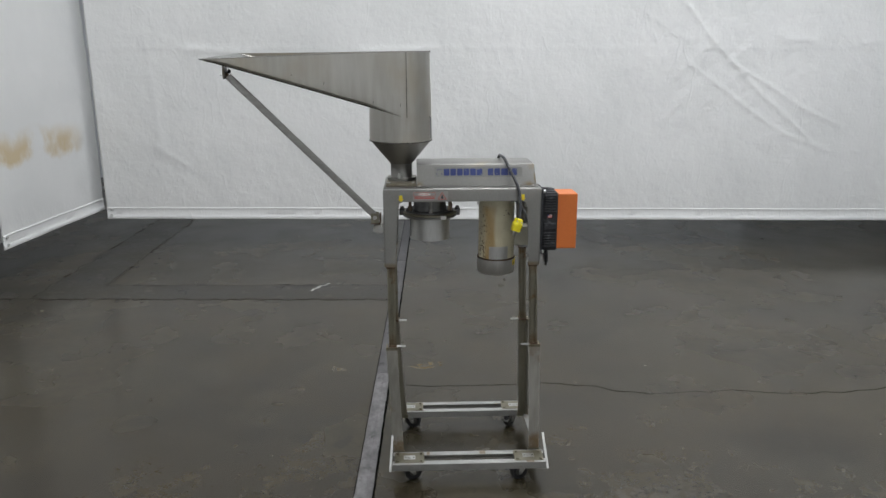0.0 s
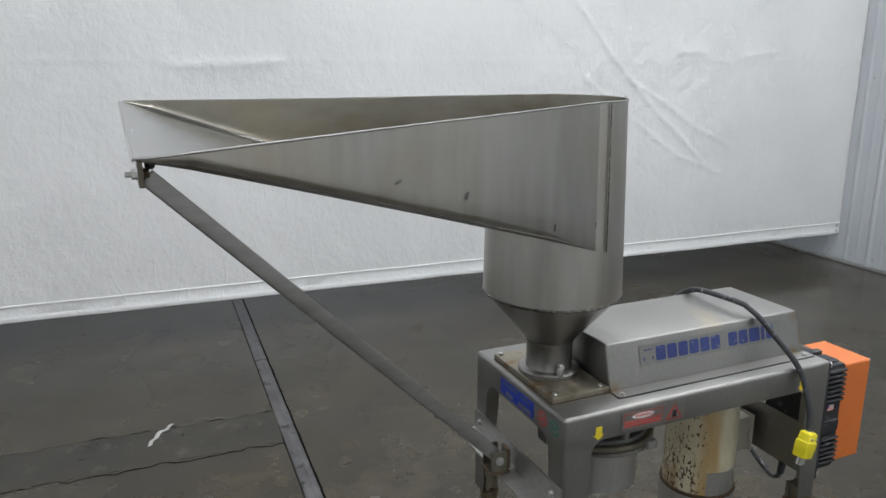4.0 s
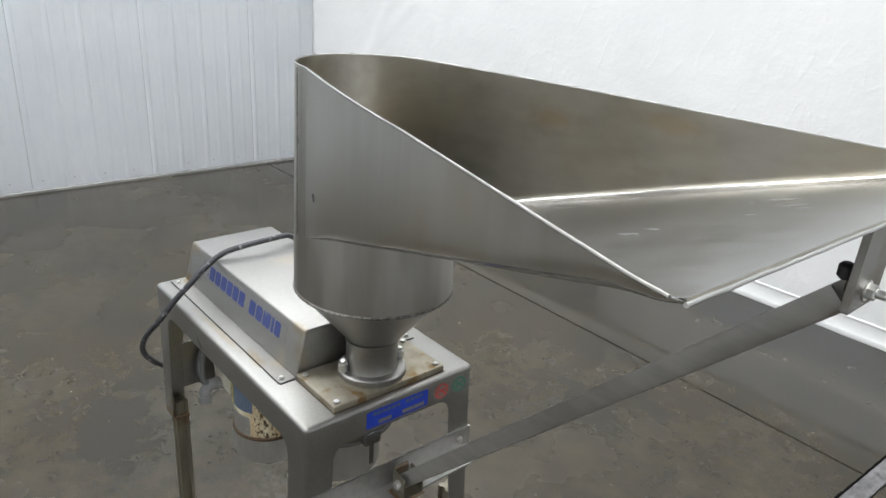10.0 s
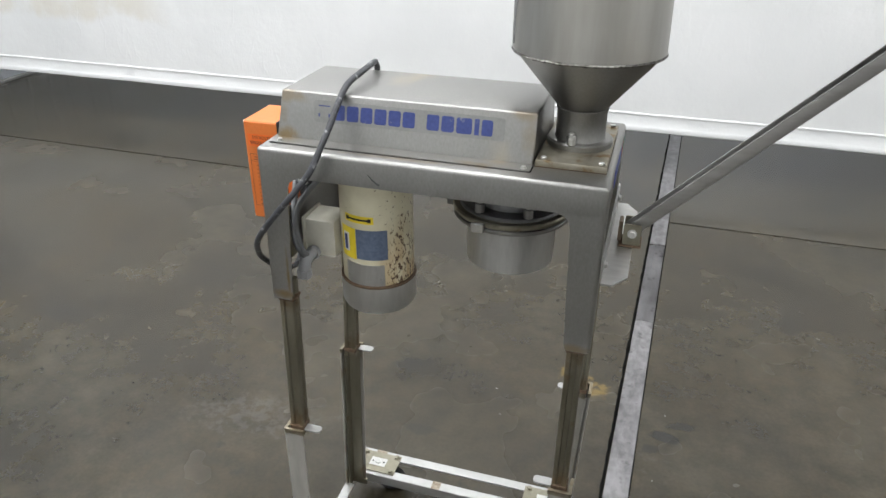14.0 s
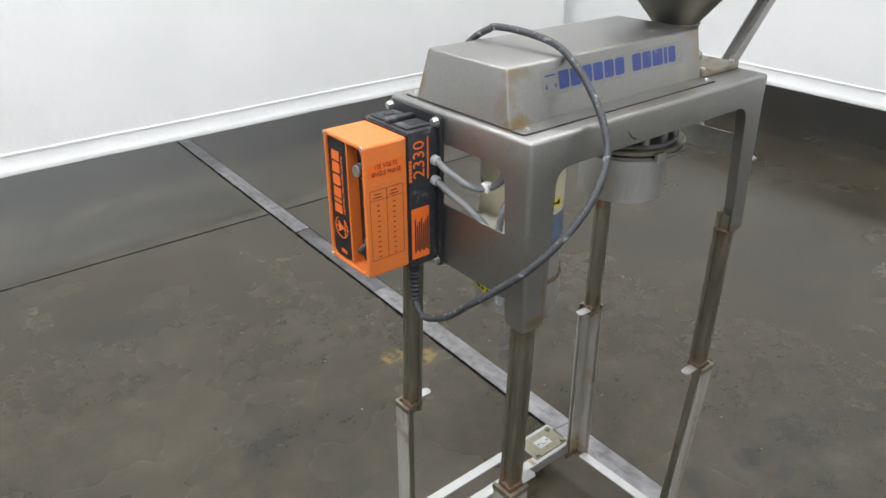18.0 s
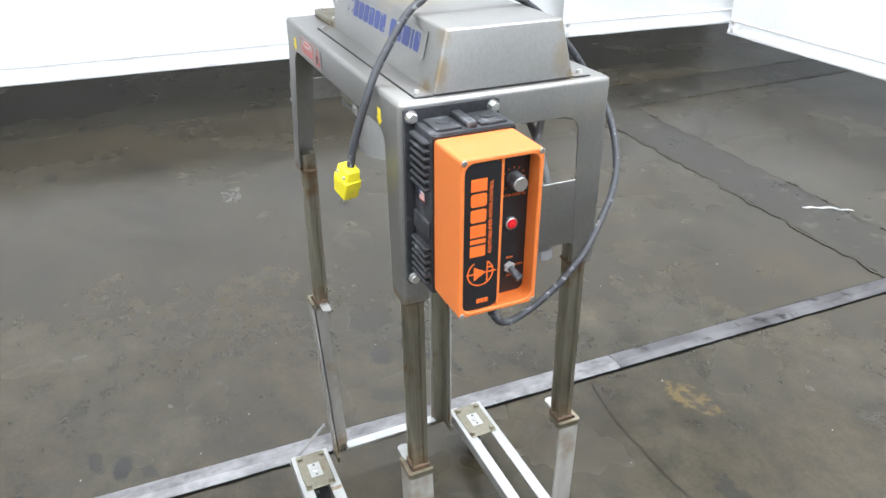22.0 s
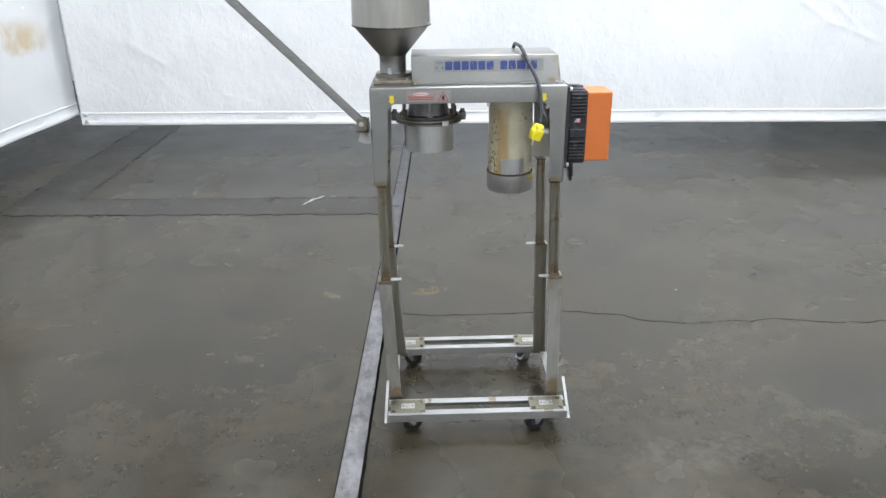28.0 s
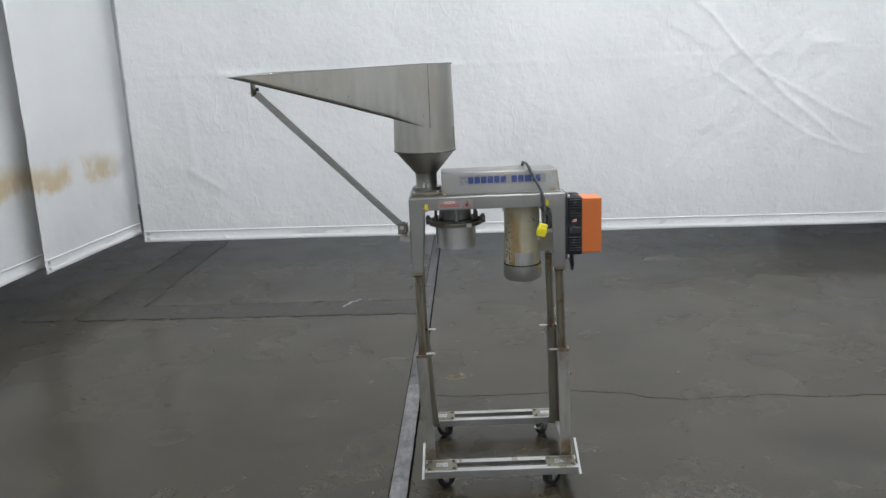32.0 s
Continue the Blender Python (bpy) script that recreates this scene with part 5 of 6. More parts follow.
for s in (-1, 1):
    seam = [spin @ Vector((0.026, s * (math.sqrt(wall_radius(z) ** 2 - 0.026 ** 2) + 0.0030), z)) for z in [1.614 + 0.262 * k / 40 for k in range(41)]]
    part("weld_bead", sweep(seam, lambda t: 0.0010 + 0.0004 * abs(math.sin(t * 90)), 6), weld_metal, hopper)
    y = 0.0485 * s
    fin = prism([(-0.024, 1.520), (-0.054, 1.607), (0.1300, 1.610), (0.1300, 1.520)], "y", y - 0.0022, y + 0.0022)
    rod((0.1245, y, 1.6065), 0.0052, 0.0065, "z", 10, 0.002, fin)
    part("gusset", turn(fin, spin), tray_steel, hopper, smooth=False)
    part("rim_notch", turn(turned([(0, -0.001), (0.0035, -0.001), (0.0035, 0.0045), (0, 0.0045)], (wall_radius(ZR) - 0.003, 0.036 * s, ZR - 0.001), 12, "x"), spin), dark_steel, hopper)
lug = prism([(-0.036, 1.768), (0.029, 1.768), (0.0305, 1.770), (0.024, FLOOR_AT(-0.73) - 0.002), (-0.041, FLOOR_AT(-0.73) - 0.002), (-0.0375, 1.770)], "x", -0.7345, -0.7275)
lug = part("brace_lug", turn(lug, spin), lug_steel, hopper, "flat steel lug welded under the lip", smooth=False)
nut = hex_bolt((-0.7345, -0.0045, 1.784), "x", 0.008, 0.007, sign=-1)
rod((-0.7520, -0.0045, 1.784), 0.0042, 0.012, "x", 14, 0.001, nut)
part("lug_nut", turn(nut, spin), bright_steel, lug)
part("lug_bolt_head", turn(hex_bolt((-0.7275, -0.0045, 1.784), "x", 0.009, 0.008, sign=1), spin), pivot_rust, lug)
for x, y, z, a in ((-0.42, -0.2605, 1.795, 20), (-0.30, -0.2275, 1.76, 70), (-0.11, -0.175, 1.68, 85), (0.0, -0.1445, 1.665, 80), (0.02, 0.1415, 1.77, 80), (-0.05, 0.159, 1.70, 75)):
    s = 1 if y > 0 else -1
    w = tray_section(x)[0] + 0.0034
    dent = sweep([placed(x - 0.004 * math.cos(radians(a)), s * w, z - 0.006 * math.sin(radians(a))), placed(x, s * (w + 0.0002), z), placed(x + 0.004 * math.cos(radians(a)), s * w, z + 0.006 * math.sin(radians(a)))], 0.0012, 6)
    part("dent_mark", dent, dark_steel, hopper)

# ---- hopper brace ----
brace = thing("hopper_brace", "long stainless angle brace propping the hopper tray", "brace", (-0.12, YC, 1.136))
A, B = spin @ Vector((-0.7220, 0.005, 1.7775)), Vector((-0.118, YC, 1.163))
channel = [(-0.015, 0.013), (-0.015, -0.007), (-0.0138, -0.0105), (-0.0112, -0.0124), (-0.008, -0.013), (0.008, -0.013), (0.0112, -0.0124), (0.0138, -0.0105), (0.015, -0.007), (0.015, 0.013), (0.0122, 0.013), (0.0122, -0.0105), (-0.0122, -0.0105), (-0.0122, 0.013)]
part("brace_bar", sweep([A, A.lerp(B, 0.5), B], 1.0, section=channel, up=(0, 0, 1)), brace_steel, brace, "long folded steel channel")
knob = rod((-0.716, 0.002, 1.790), 0.0075, 0.016, "z", 14, 0.003)
part("end_knob", turn(knob, spin), caster_black, brace, "small black rubber knob")
clip = None
for y in (YC - 0.0215, YC + 0.0185):
    clip = prism(round_rect(-0.141, -0.107, 1.1395, 1.1845, 0.004, 3), "y", y, y + 0.003, clip)
clip = box(-0.141, -0.107, YC - 0.0185, YC + 0.0185, 1.1395, 1.1425, bm=clip)
clip = part("pivot_clip", clip, worn_steel, brace, "small folded steel pivot clip", smooth=False)
part("clip_weld", box(-0.144, -0.100, YC - 0.025, YC + 0.027, 1.1362, 1.1402, 0.0018, 1), rust_edge, clip, "dark rusty weld")
part("pivot_bolt", hex_bolt((-0.124, YC + 0.0215, 1.165), "y", 0.0075, 0.006), zinc, clip)
part("pivot_bolt", hex_bolt((-0.124, YC - 0.0215, 1.165), "y", 0.0075, 0.006, sign=-1), zinc, clip)
part("pivot_block", box(-0.104, -0.0965, YC - 0.018, YC + 0.012, 1.1405, 1.184, 0.002, 1), pivot_rust, clip)

# ---- milling head under the cover ----
MX = 0.120
head = thing("milling_chamber", "stainless milling chamber with clamped flange and open cup", "milling chamber", (MX, YC, 1.265))
part("outlet_cup", turned([(0.0875, 1.071), (0.0903, 1.071), (0.0903, 1.172), (0.0875, 1.172), (0.0875, 1.071)], (MX, YC, 0), 56), spun_steel, head)
ring = turned([(0.086, 1.172), (0.119, 1.172), (0.121, 1.174), (0.121, 1.179), (0.119, 1.181), (0.086, 1.181)], (MX, YC, 0), 56)
ring = part("clamp_ring", ring, satin_steel, head)
part("upper_flange", turned([(0.09, 1.183), (0.119, 1.183), (0.121, 1.185), (0.121, 1.191), (0.118, 1.194), (0.085, 1.194)], (MX, YC, 0), 56), worn_steel, head)
part("chamber_lid", turned([(0.0, 1.2005), (0.104, 1.2005), (0.107, 1.197), (0.107, 1.194), (0.0, 1.194)], (MX, YC, 0), 48), dark_steel, head)
part("chamber_neck", turned([(0.074, 1.199), (0.070, 1.235), (0.074, 1.262), (0.074, 1.3)], (MX, YC, 0), 40), dark_steel, head)
part("bearing_bracket", box(MX - 0.115, MX + 0.115, YC - 0.04, YC + 0.04, 1.252, 1.264, 0.002, 1), worn_steel, head)
for a in (-88, -25, 205, 60, 120, 15):
    x, y = MX + 0.096 * math.cos(radians(a)), YC + 0.096 * math.sin(radians(a))
    stud = rod((x, y, 1.1995), 0.010, 0.020, "z", 14, 0.0015)
    rod((x, y, 1.2195), 0.0065, 0.045, "z", 12, 0.0, stud)
    part("clamp_stud", stud, satin_steel if a in (-88, 60, 120) else pivot_rust, head)
for a in (0, 180):
    x = MX + (0.123 if a == 0 else -0.123)
    ear = box(x - 0.012, x + 0.012, YC - 0.018, YC + 0.018, 1.174, 1.204, 0.004, 2)
    rod((x, YC, 1.203), 0.008, 0.010, "z", 12, 0.001, ear)
    part("clamp_ear", ear, dark_steel, head)
latch = box(MX + 0.030, MX + 0.056, YC + 0.1150, YC + 0.1245, 1.173, 1.192, 0.002, 1)
part("latch", latch, bright_steel, head)
part("latch", box(MX + 0.045, MX + 0.070, YC - 0.1190, YC - 0.1085, 1.173, 1.192, 0.002, 1), bright_steel, head)
part("latch_pin", box(MX - 0.088, MX - 0.082, YC - 0.035, YC - 0.025, 1.085, 1.172, 0.001, 1), dark_steel, head)

# ---- motor ----
EX = 0.420
motor = thing("electric_motor", "cream painted vertical electric motor, chipped and rust streaked", "electric motor", (EX, YC, 0.904))
part("motor_body", turned([(0.05, 0.972), (0.0795, 0.974), (0.0800, 0.976), (0.0800, 1.262), (0.078, 1.266), (0.0, 1.268)], (EX, YC, 0), 64), motor_cream, motor)
cap = turned([(0.0, 0.904), (0.070, 0.9045), (0.080, 0.910), (0.0850, 0.920), (0.0850, 0.979), (0.0825, 0.981), (0.0795, 0.977)], (EX, YC, 0), 64)
cap = part("end_cap", cap, spun_steel, motor, "spun steel fan cover")
part("cap_rim", turned([(0.0852, 0.976), (0.0858, 0.9785), (0.0852, 0.9815), (0.0802, 0.9822)], (EX, YC, 0), 64), rust_edge, cap)


def wrap(r, a0, a1, z0, z1, t=0.0008):
    return turned([(r, z0), (r + t, z0), (r + t, z1), (r, z1), (r, z0)], (EX, YC, 0), 16, start=a0, span=a1 - a0)


for a0, a1, z1 in ((55, 121, 1.034), (241, 303, 1.040)):
    plate = part("cover_patch", wrap(0.0803, a0, a1, 0.982, z1), spun_steel, motor, "bare metal hatch plate")
    for a in (a0 + 5, a1 - 5):
        part("hatch_screw", rod((EX + 0.0805 * math.cos(radians(a)), YC + 0.0805 * math.sin(radians(a)), 0.998), 0.003, 0.003, "z", 8), zinc, plate)
part("nameplate", wrap(0.0804, 77.5, 127, 1.047, 1.118), nameplate_blue, motor, "blue grey motor nameplate, print worn off")
tag = part("yellow_tag", wrap(0.0805, 46, 76.5, 1.044, 1.118), yellow_label, motor, "yellow label with plain bars")
part("tag_bar", wrap(0.0814, 52, 64, 1.060, 1.104), white_print, tag)
part("tag_bar", wrap(0.0823, 55, 61, 1.064, 1.100), blue_print, tag)
arrow = part("arrow_label", wrap(0.0805, 58, 107, 1.133, 1.150), yellow_label, motor, "yellow label with a black double arrow")
part("arrow_bar", wrap(0.0814, 65, 100, 1.1395, 1.1435), black_print, arrow)
for a0, a1 in ((61, 66), (98, 103)):
    part("arrow_tip", wrap(0.0814, a0, a1, 1.1372, 1.1460), black_print, arrow)
for a, z, w, h in ((-43, 1.244, 5.0, 0.006), (-66, 1.203, 2.5, 0.003), (-57, 1.188, 3.6, 0.007), (-52, 1.184, 2.2, 0.004), (-72, 1.181, 4.0, 0.0014), (-31, 1.213, 3.0, 0.006), (-20, 1.170, 7.0, 0.006), (-8, 1.166, 3.5, 0.007), (-26, 1.176, 4.0, 0.004)):
    flake = bmesh.new()
    ring = []
    for k in range(11):
        t = 2 * math.pi * k / 11
        wob = 1 + 0.45 * noise.noise((k * 1.7, a, z * 40))
        b0 = radians(a + w * 0.5 * wob * math.cos(t))
        ring.append(flake.verts.new((EX + 0.0808 * math.cos(b0), YC + 0.0808 * math.sin(b0), z + h * wob * math.sin(t))))
    flake.faces.new(ring)
    part("paint_flake", thick(flake, 0.0006), pivot_rust, motor, "dark flaked spot in the enamel", smooth=False)
belly = part("belly_label", wrap(0.0855, -36, 14, 0.948, 0.973), yellow_label, motor, "bright yellow label with plain bars")
for a in (-31, -24, -17, -8, 2):
    part("label_bar", wrap(0.0864, a, a + 5, 0.953, 0.958), black_print, belly)
part("lifting_eye", box(EX - 0.091, EX - 0.080, YC - 0.045, YC - 0.037, 1.226, 1.242, 0.002, 1), zinc, motor)
box1 = part("terminal_box", box(0.494, 0.566, 3.128, 3.206, 1.030, 1.118, 0.005, 2), beige_box, motor, "beige terminal box")
part("box_lid", box(0.5625, 0.570, 3.124, 3.210, 1.026, 1.122, 0.003, 2), beige_box, box1)
elbow = sweep(curve_points([(0.545, 3.205, 1.040), (0.548, 3.226, 1.040), (0.552, 3.240, 1.030), (0.555, 3.243, 1.008)], 5), 0.0135, 16)
elbow = part("conduit_elbow", elbow, grey_fitting, motor, "grey plastic conduit elbow")
part("gland_nut", rod((0.555, 3.243, 0.994), 0.0165, 0.018, "z", 8, 0.001), grey_fitting, elbow)
part("gland_nut", rod((0.545, 3.206, 1.040), 0.0165, 0.010, "y", 8, 0.001), grey_fitting, elbow)
lead = curve_points([(0.548, 3.236, 1.046), (0.553, 3.246, 1.062), (0.568, 3.238, 1.110), (0.560, 3.232, 1.158), (0.538, 3.231, 1.192), (0.512, 3.230, 1.222), (0.486, 3.226, 1.245), (0.472, 3.212, 1.264)])
part("motor_lead", sweep(lead, 0.0062, 10), grey_cable, motor, "grey motor lead")
lead = curve_points([(0.550, 3.238, 1.038), (0.562, 3.250, 1.075), (0.574, 3.240, 1.110), (0.580, 3.218, 1.142), (0.592, 3.185, 1.168), (0.606, 3.145, 1.192), (0.609, 3.121, 1.203)])
part("motor_lead", sweep(lead, 0.0062, 10), grey_cable, motor, "grey motor lead")
lead = curve_points([(0.609, 3.121, 1.240), (0.604, 3.146, 1.226), (0.586, 3.182, 1.206), (0.562, 3.200, 1.203), (0.548, 3.220, 1.222), (0.545, 3.226, 1.262)])
lead2 = part("motor_lead", sweep(lead, 0.0062, 10), grey_cable, motor, "grey motor lead")
part("cable_tie", box(0.554, 0.570, 3.190, 3.206, 1.195, 1.213, 0.003, 1), white_print, lead2)

# ---- speed controller ----
ctl = thing("speed_controller", "orange and black motor speed controller bolted to the stand", "controller", (0.60, 3.045, 1.029))
back = part("back_plate", prism(round_rect(2.966, 3.117, 1.029, 1.314, 0.006, 3), "x", 0.5905, 0.5985), black_cast, ctl)
for y in (2.976, 3.106):
    for z in (1.303, 1.040):
        part("mount_bolt", hex_bolt((0.5985, y, z), "x", 0.0078, 0.008), bright_steel, back)
sink = box(0.5985, 0.662, 2.979, 3.1105, 1.043, 1.297, 0.005, 2)
sink = part("heat_sink", sink, black_cast, ctl, "black cast heat sink, dusty")
for k in range(13):
    z = 1.060 + 0.0115 * k if k < 6 else 1.212 + 0.0115 * (k - 6)
    part("fin", box(0.606, 0.660, 2.969, 2.980, z, z + 0.006, 0.002, 1), black_cast, sink)
part("smooth_pad", box(0.604, 0.660, 2.974, 2.980, 1.135, 1.166, 0.003, 1), black_cast, sink)
flag_pose = facing((0.630, 2.9785, 1.194), (0, -1, 0), (1, 0, 0))
badge = turned([(0.0, 0.0), (0.016, 0.0), (0.016, 0.0004), (0.0, 0.0004)], (0, 0, 0), 24, span=180)
badge = part("badge", turn(badge, flag_pose @ Matrix.Translation((0, -0.008, 0))), black_panel, sink, "round sticker with small flag stripes", smooth=False)
for k in range(6):
    row = flat(flag_pose @ Matrix.Translation((0, 0, 0.0005)), -0.004 if k > 2 else -0.009, 0.010, -0.006 + 0.0022 * k, -0.0038 + 0.0022 * k)
    part("badge_stripe", row, red_print if k % 2 == 0 else white_print, badge, smooth=False)
part("badge_field", flat(flag_pose @ Matrix.Translation((0, 0, 0.0005)), -0.010, -0.0045, 0.0008, 0.0072), blue_print, badge, smooth=False)
for x0, x1, y0, y1 in ((0.604, 0.656, 2.990, 3.030), (0.604, 0.656, 3.058, 3.100)):
    part("top_boss", box(x0, x1, y0, y1, 1.296, 1.301, 0.003, 2), black_cast, sink)
    part("knockout", rod(((x0 + x1) / 2, (y0 + y1) / 2, 1.3005), 0.010, 0.002, "z", 16, 0.0005), black_cast, sink)
part("top_rib", box(0.600, 0.658, 3.036, 3.052, 1.296, 1.306, 0.003, 2), black_cast, sink)
for z in (1.240, 1.203):
    part("cable_gland", rod((0.609, 3.1105, z), 0.009, 0.013, "y", 10, 0.002), grey_fitting, sink)

# orange cover: shell with a stepped black front
def cover_ring(x, inset, r):
    return [Vector((x, y, z)) for y, z in round_rect(2.983 + inset, 3.107 - inset, 1.050 + inset, 1.290 - inset, r, 4)]


rings = [cover_ring(0.664, 0.0, 0.005), cover_ring(0.7465, 0.0, 0.005), cover_ring(0.748, 0.0015, 0.005), cover_ring(0.748, 0.0055, 0.014), cover_ring(0.7465, 0.0065, 0.014), cover_ring(0.721, 0.0065, 0.014)]
cover = loft(rings)
cover = part("orange_cover", cover, orange_paint, ctl, "orange sheet cover, edges scuffed", smooth=False)
part("cover_edge", box(0.662, 0.664, 2.981, 3.109, 1.047, 1.293), black_panel, ctl, smooth=False)
for y, z in ((2.988, 1.286), (3.102, 1.286), (2.988, 1.054), (3.102, 1.054)):
    part("corner_screw", rod((0.7475, y, z), 0.0042, 0.002, "x", 14, 0.0006), bright_steel, cover)
panel = part("name_panel", prism(round_rect(2.9905, 3.0450, 1.0575, 1.2825, 0.011, 4), "x", 0.7212, 0.7435), black_panel, ctl, smooth=False)
part("panel_step", box(0.7212, 0.7430, 3.0452, 3.0490, 1.0570, 1.2830), orange_paint, ctl, smooth=False)
knobs = part("knob_panel", prism(round_rect(3.0492, 3.0998, 1.0600, 1.2825, 0.010, 4), "x", 0.7212, 0.7222), black_panel, ctl, smooth=False)
pose_a = facing((0.7437, 0.0, 0.0), (1, 0, 0), (0, 0, 1))
bars = bmesh.new()
for z0, w in ((1.144, 0.0165), (1.164, 0.0065), (1.174, 0.0185), (1.1965, 0.0190), (1.2195, 0.0190), (1.2420, 0.0175)):
    flat(pose_a, z0, z0 + w, -3.0240, -3.0005, bars, r=0.0035 if w > 0.01 and z0 > 1.19 and z0 < 1.24 else 0.0)
part("name_bar", bars, orange_print, panel, smooth=False)
words("name_line", "ADJUSTABLE SPEED MOTOR CONTROL", 0.0072, pose_a @ Matrix.Translation((1.200, -3.0310, 0)), orange_print, panel, stretch=0.86)
disc = turned([(0.0185, 0.0), (0.0205, 0.0), (0.0205, 0.0004), (0.0185, 0.0004), (0.0185, 0.0)], (0, 0, 0), 36, start=30, span=300)
merge(disc, prism([(-0.011, 0.010), (0.011, 0.010), (0.0, -0.009)], "z", 0, 0.0004))
for u0, u1, v0, v1 in ((-0.014, 0.014, -0.0115, -0.0095), (-0.001, 0.001, -0.024, 0.022), (0.006, 0.008, -0.020, -0.010)):
    merge(disc, prism([(u0, v0), (u1, v0), (u1, v1), (u0, v1)], "z", 0, 0.00045))
part("emblem", turn(disc, pose_a @ Matrix.Translation((1.1165, -3.0175, 0))), orange_print, panel, smooth=False)
bars = bmesh.new()
for k in range(3):
    flat(pose_a @ Matrix.Translation((1.0705, -3.0215, 0)), -0.0035, 0.0035, -0.009 + 0.0063 * k, -0.0038 + 0.0063 * k, bars)
part("maker_bar", bars, orange_print, panel, smooth=False)
knob = turned([(0.0, 0.0), (0.0125, 0.0), (0.0122, 0.016), (0.0110, 0.019), (0.0, 0.019)], (0.7222, 3.0755, 1.240), 28, "x")
knob = part("speed_knob", knob, black_cast, ctl, "black dial knob with a bare metal cap")
part("knob_cap", turned([(0.0, 0.019), (0.0102, 0.019), (0.0102, 0.0215), (0.0095, 0.0222), (0.0, 0.0222)], (0.7222, 3.0755, 1.240), 28, "x"), bright_steel, knob)
pose_b = facing((0.7224, 3.0755, 1.240), (1, 0, 0), (0, 1, 0))
bars = bmesh.new()
for k in range(11):
    a = radians(-45 + 27 * k)
    merge(bars, turn(box(0.0155, 0.0190, -0.0005, 0.0005, 0, 0.0003), pose_b @ Matrix.Rotation(a, 4, "Z")))
part("dial_tick", bars, orange_print, knobs, smooth=False)
words("dial_word", "MOTOR SPEED (%)", 0.0050, pose_b @ Matrix.Translation((0, -0.0235, 0)), orange_print, knobs)
words("switch_word", "RUN", 0.0050, pose_b @ Matrix.Translation((0, -0.1225, 0)), orange_print, knobs)
words("switch_word", "STOP", 0.0050, pose_b @ Matrix.Translation((0.016, -0.137, 0)), orange_print, knobs)
words("switch_word", "JOG", 0.0050, pose_b @ Matrix.Translation((0, -0.152, 0)), orange_print, knobs)
lamp_ring = part("lamp_ring", turned([(0.0075, 0.0), (0.0095, 0.0), (0.0095, 0.0035), (0.0075, 0.0045), (0.0070, 0.002)], (0.7222, 3.0745, 1.1735), 24, "x"), bright_steel, ctl)
part("lamp_lens", turned([(0.0073, 0.0), (0.0073, 0.004), (0.0055, 0.007), (0.0, 0.008)], (0.7222, 3.0745, 1.1735), 24, "x"), red_lens, lamp_ring, "red indicator lens")
toggle = rod((0.7222, 3.0745, 1.1030), 0.0088, 0.006, "x", 6, 0.001)
toggle = part("toggle_nut", toggle, grey_fitting, ctl)
part("toggle_lever", sweep([(0.7275, 3.0745, 1.1030), (0.736, 3.0775, 1.0985), (0.7465, 3.0815, 1.0925)], lambda t: 0.0042 + 0.0022 * t, 12), black_cast, toggle)
pose_c = facing((0.706, 3.1074, 0.0), (0, 1, 0), (-1, 0, 0))
part("voltage_field", flat(pose_c, -0.0345, 0.0345, 1.2310, 1.2600), orange_print, cover, smooth=False)
words("voltage_word", "115 VOLTS", 0.0110, pose_c @ Matrix.Translation((0.0, 1.2520, 0.0006)), black_print, cover, stretch=0.9)
words("voltage_word", "SINGLE PHASE", 0.0110, pose_c @ Matrix.Translation((0.0, 1.2395, 0.0006)), black_print, cover, stretch=0.86)
grid = bmesh.new()
for u in (-0.0335, 0.0, 0.0335):
    flat(pose_c, u - 0.0003, u + 0.0003, 1.083, 1.212, grid)
for z in (1.083, 1.194, 1.212):
    flat(pose_c, -0.0335, 0.0335, z - 0.0003, z + 0.0003, grid)
for k in range(11):
    for u in (-0.020, 0.012):
        flat(pose_c, u, u + 0.0055, 1.0872 + 0.0096 * k, 1.0888 + 0.0096 * k, grid)
for u in (-0.027, 0.006):
    flat(pose_c, u, u + 0.018, 1.1980, 1.1995, grid)
    flat(pose_c, u + 0.003, u + 0.015, 1.2040, 1.2055, grid)
part("rating_table", grid, black_print, cover, smooth=False)
pose_d = facing((0.632, 3.1108, 0.0), (0, 1, 0), (0, 0, 1))
words("model_word", "2330", 0.034, pose_d @ Matrix.Translation((1.2465, 0.007, 0)), orange_print, sink)
bars = bmesh.new()
for k in range(6):
    flat(pose_d, 1.209 + 0.0068 * k, 1.2142 + 0.0068 * k, 0.0235, 0.0295, bars)
part("name_bar", bars, orange_print, sink, smooth=False)
bars = flat(pose_d, 1.208, 1.284, -0.0125, -0.0095)
part("model_bar", bars, orange_print, sink, smooth=False)
tag = part("orange_tag", flat(pose_d, 1.060, 1.158, -0.012, 0.026), orange_print, sink, "orange data label with black bars", smooth=False)
bars = bmesh.new()
for k in range(7):
    flat(pose_d @ Matrix.Translation((0, 0, 0.0005)), 1.072 + 0.004 * (k % 2), 1.138 - 0.006 * (k % 3), -0.0105 + 0.0046 * k, -0.0075 + 0.0046 * k, bars)
part("tag_bar", bars, black_print, tag, smooth=False)

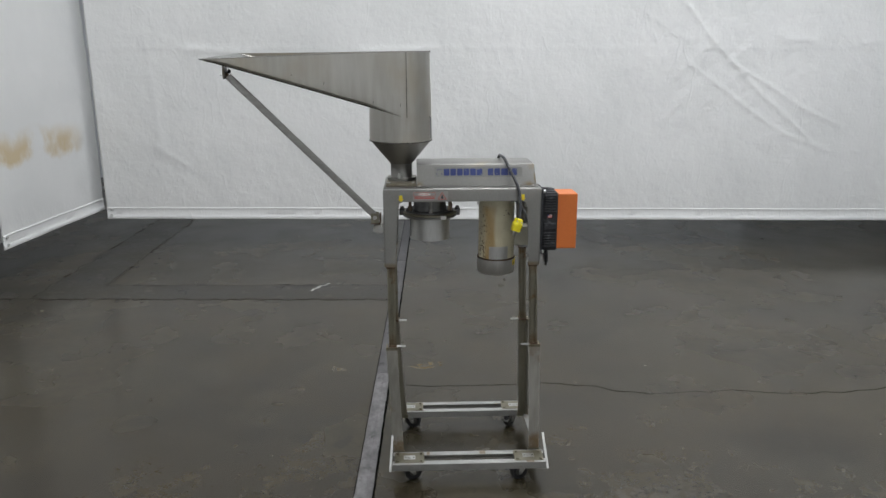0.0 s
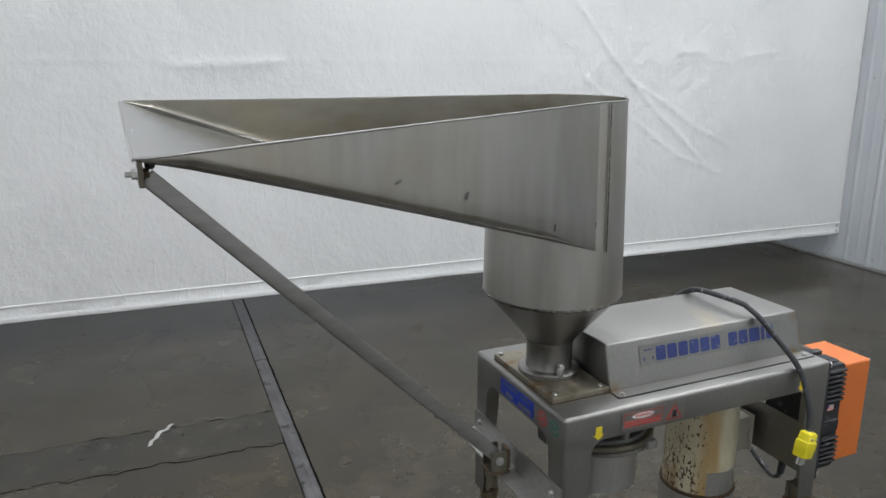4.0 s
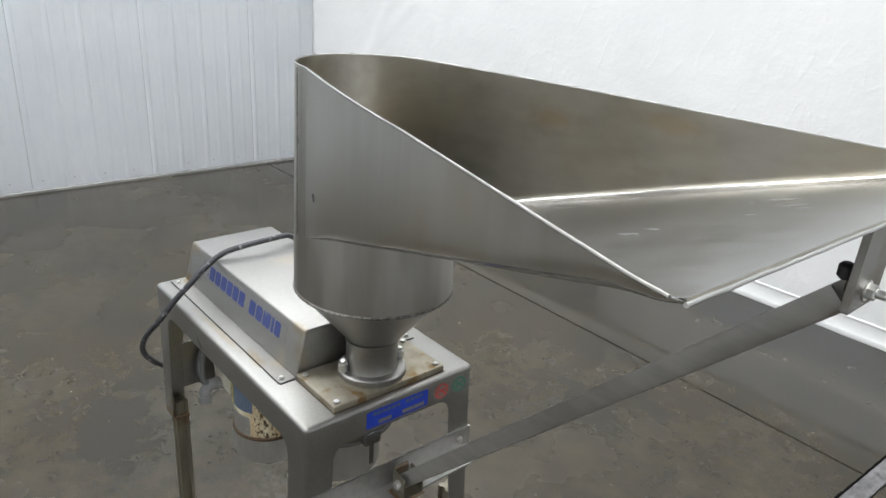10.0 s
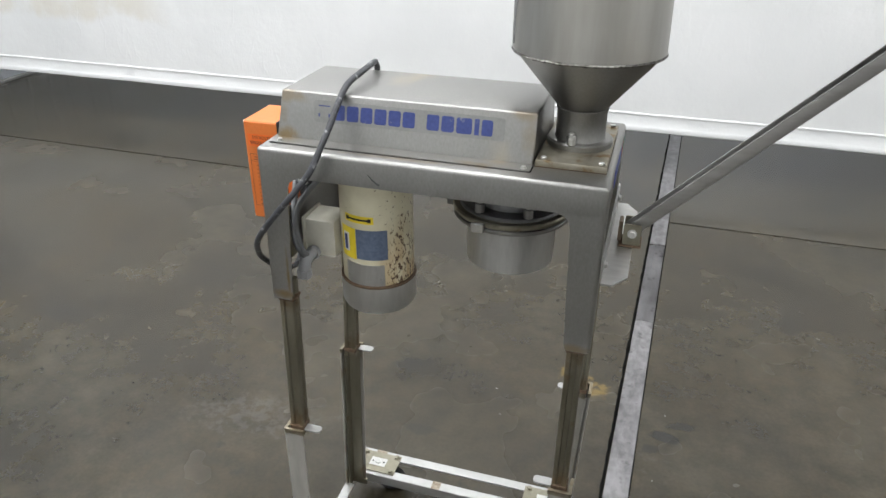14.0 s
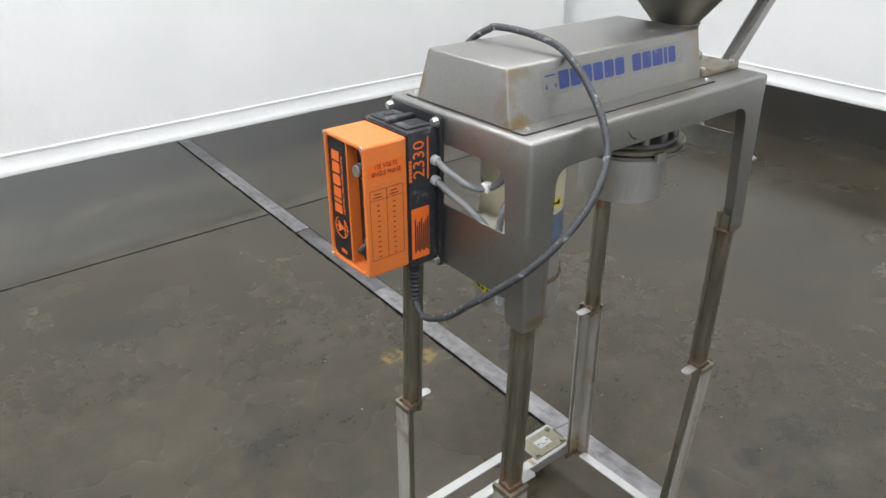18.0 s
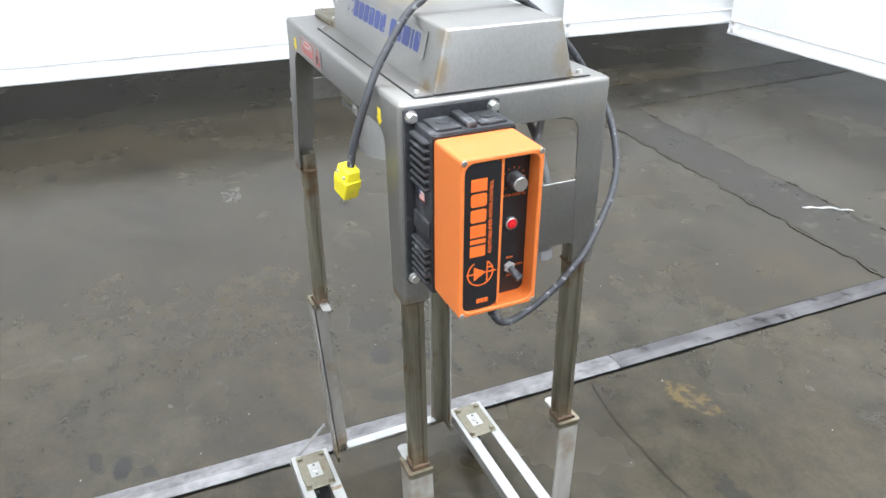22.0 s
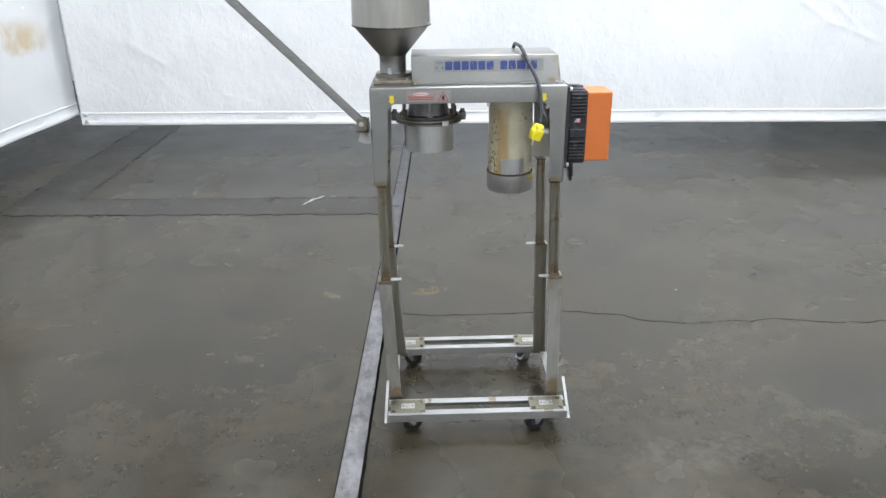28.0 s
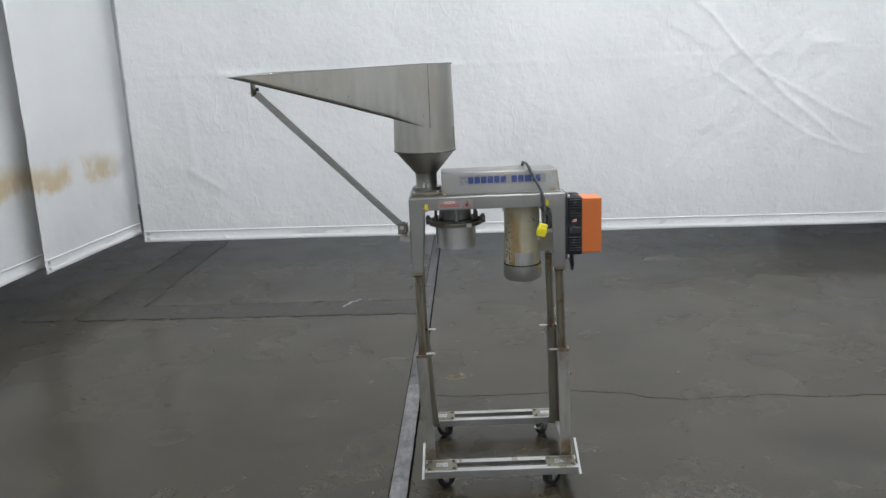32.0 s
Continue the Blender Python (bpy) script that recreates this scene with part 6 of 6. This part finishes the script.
# ---- power cord ----
cord = thing("power_cord", "grey black power cord looped over the guard with yellow plug", "power cord", (0.44, 3.26, 1.42))
relief = [(0.637 + 0.006 * (k / 40) ** 2, 3.086 + 0.010 * (k / 40) ** 2, 1.045 - 0.078 * k / 40) for k in range(41)]
part("strain_relief", sweep(relief, lambda t: 0.0105 - 0.0028 * t + 0.0013 * math.sin(t * 58), 14), black_cast, cord, "ribbed black strain relief")
line = [(0.643, 3.096, 0.962), (0.6445, 3.112, 0.945), (0.647, 3.141, 0.947), (0.648, 3.200, 0.981), (0.647, 3.247, 1.024), (0.636, 3.282, 1.056), (0.616, 3.318, 1.092), (0.599, 3.344, 1.122), (0.573, 3.366, 1.158), (0.534, 3.381, 1.204), (0.495, 3.380, 1.250), (0.461, 3.361, 1.295), (0.447, 3.331, 1.338), (0.440, 3.297, 1.373),
        (0.438, 3.268, 1.399), (0.437, 3.219, 1.427), (0.434, 3.140, 1.436), (0.438, 3.075, 1.436), (0.442, 3.060, 1.430), (0.449, 3.034, 1.415), (0.462, 3.005, 1.385), (0.482, 2.968, 1.342), (0.492, 2.950, 1.311), (0.495, 2.936, 1.278), (0.495, 2.922, 1.236), (0.491, 2.915, 1.199)]
part("cable", sweep(curve_points(line, 6), 0.0062, 12), rubber, cord, "scuffed rubber cable")
PX, PY, PZ = 0.489, 2.913, 1.196
tip = Matrix.Translation((PX, PY, PZ)) @ Matrix.Rotation(radians(18), 4, "Y") @ Matrix.Rotation(radians(-3), 4, "X") @ Matrix.Rotation(radians(12), 4, "Z")
rings = []
for z, a, c in ((0.003, 0.012, 0.010), (0.0, 0.0155, 0.0125), (-0.016, 0.0175, 0.0135), (-0.018, 0.0195, 0.0150), (-0.034, 0.0195, 0.0150), (-0.036, 0.0185, 0.0145), (-0.050, 0.0175, 0.0140), (-0.052, 0.016, 0.0125)):
    rings.append([tip @ Vector((x, y, z)) for x, y in round_rect(-a, a, -c, c, 0.004, 3)])
plug = part("plug", loft(rings), yellow_plastic, cord, "bright yellow plug")
for x in (-0.0065, 0.0065):
    part("prong", turn(box(x - 0.0008, x + 0.0008, -0.007, -0.001, -0.069, -0.052), tip), bright_steel, plug, smooth=False)
part("prong", turn(rod((0, 0.006, -0.071), 0.0024, 0.019, "z", 10, 0.001), tip), bright_steel, plug)
for x in (-0.010, 0.010):
    part("plug_screw", turn(rod((x, -0.0155, -0.009), 0.0028, 0.003, "y", 12, 0.0006), tip), zinc, plug)
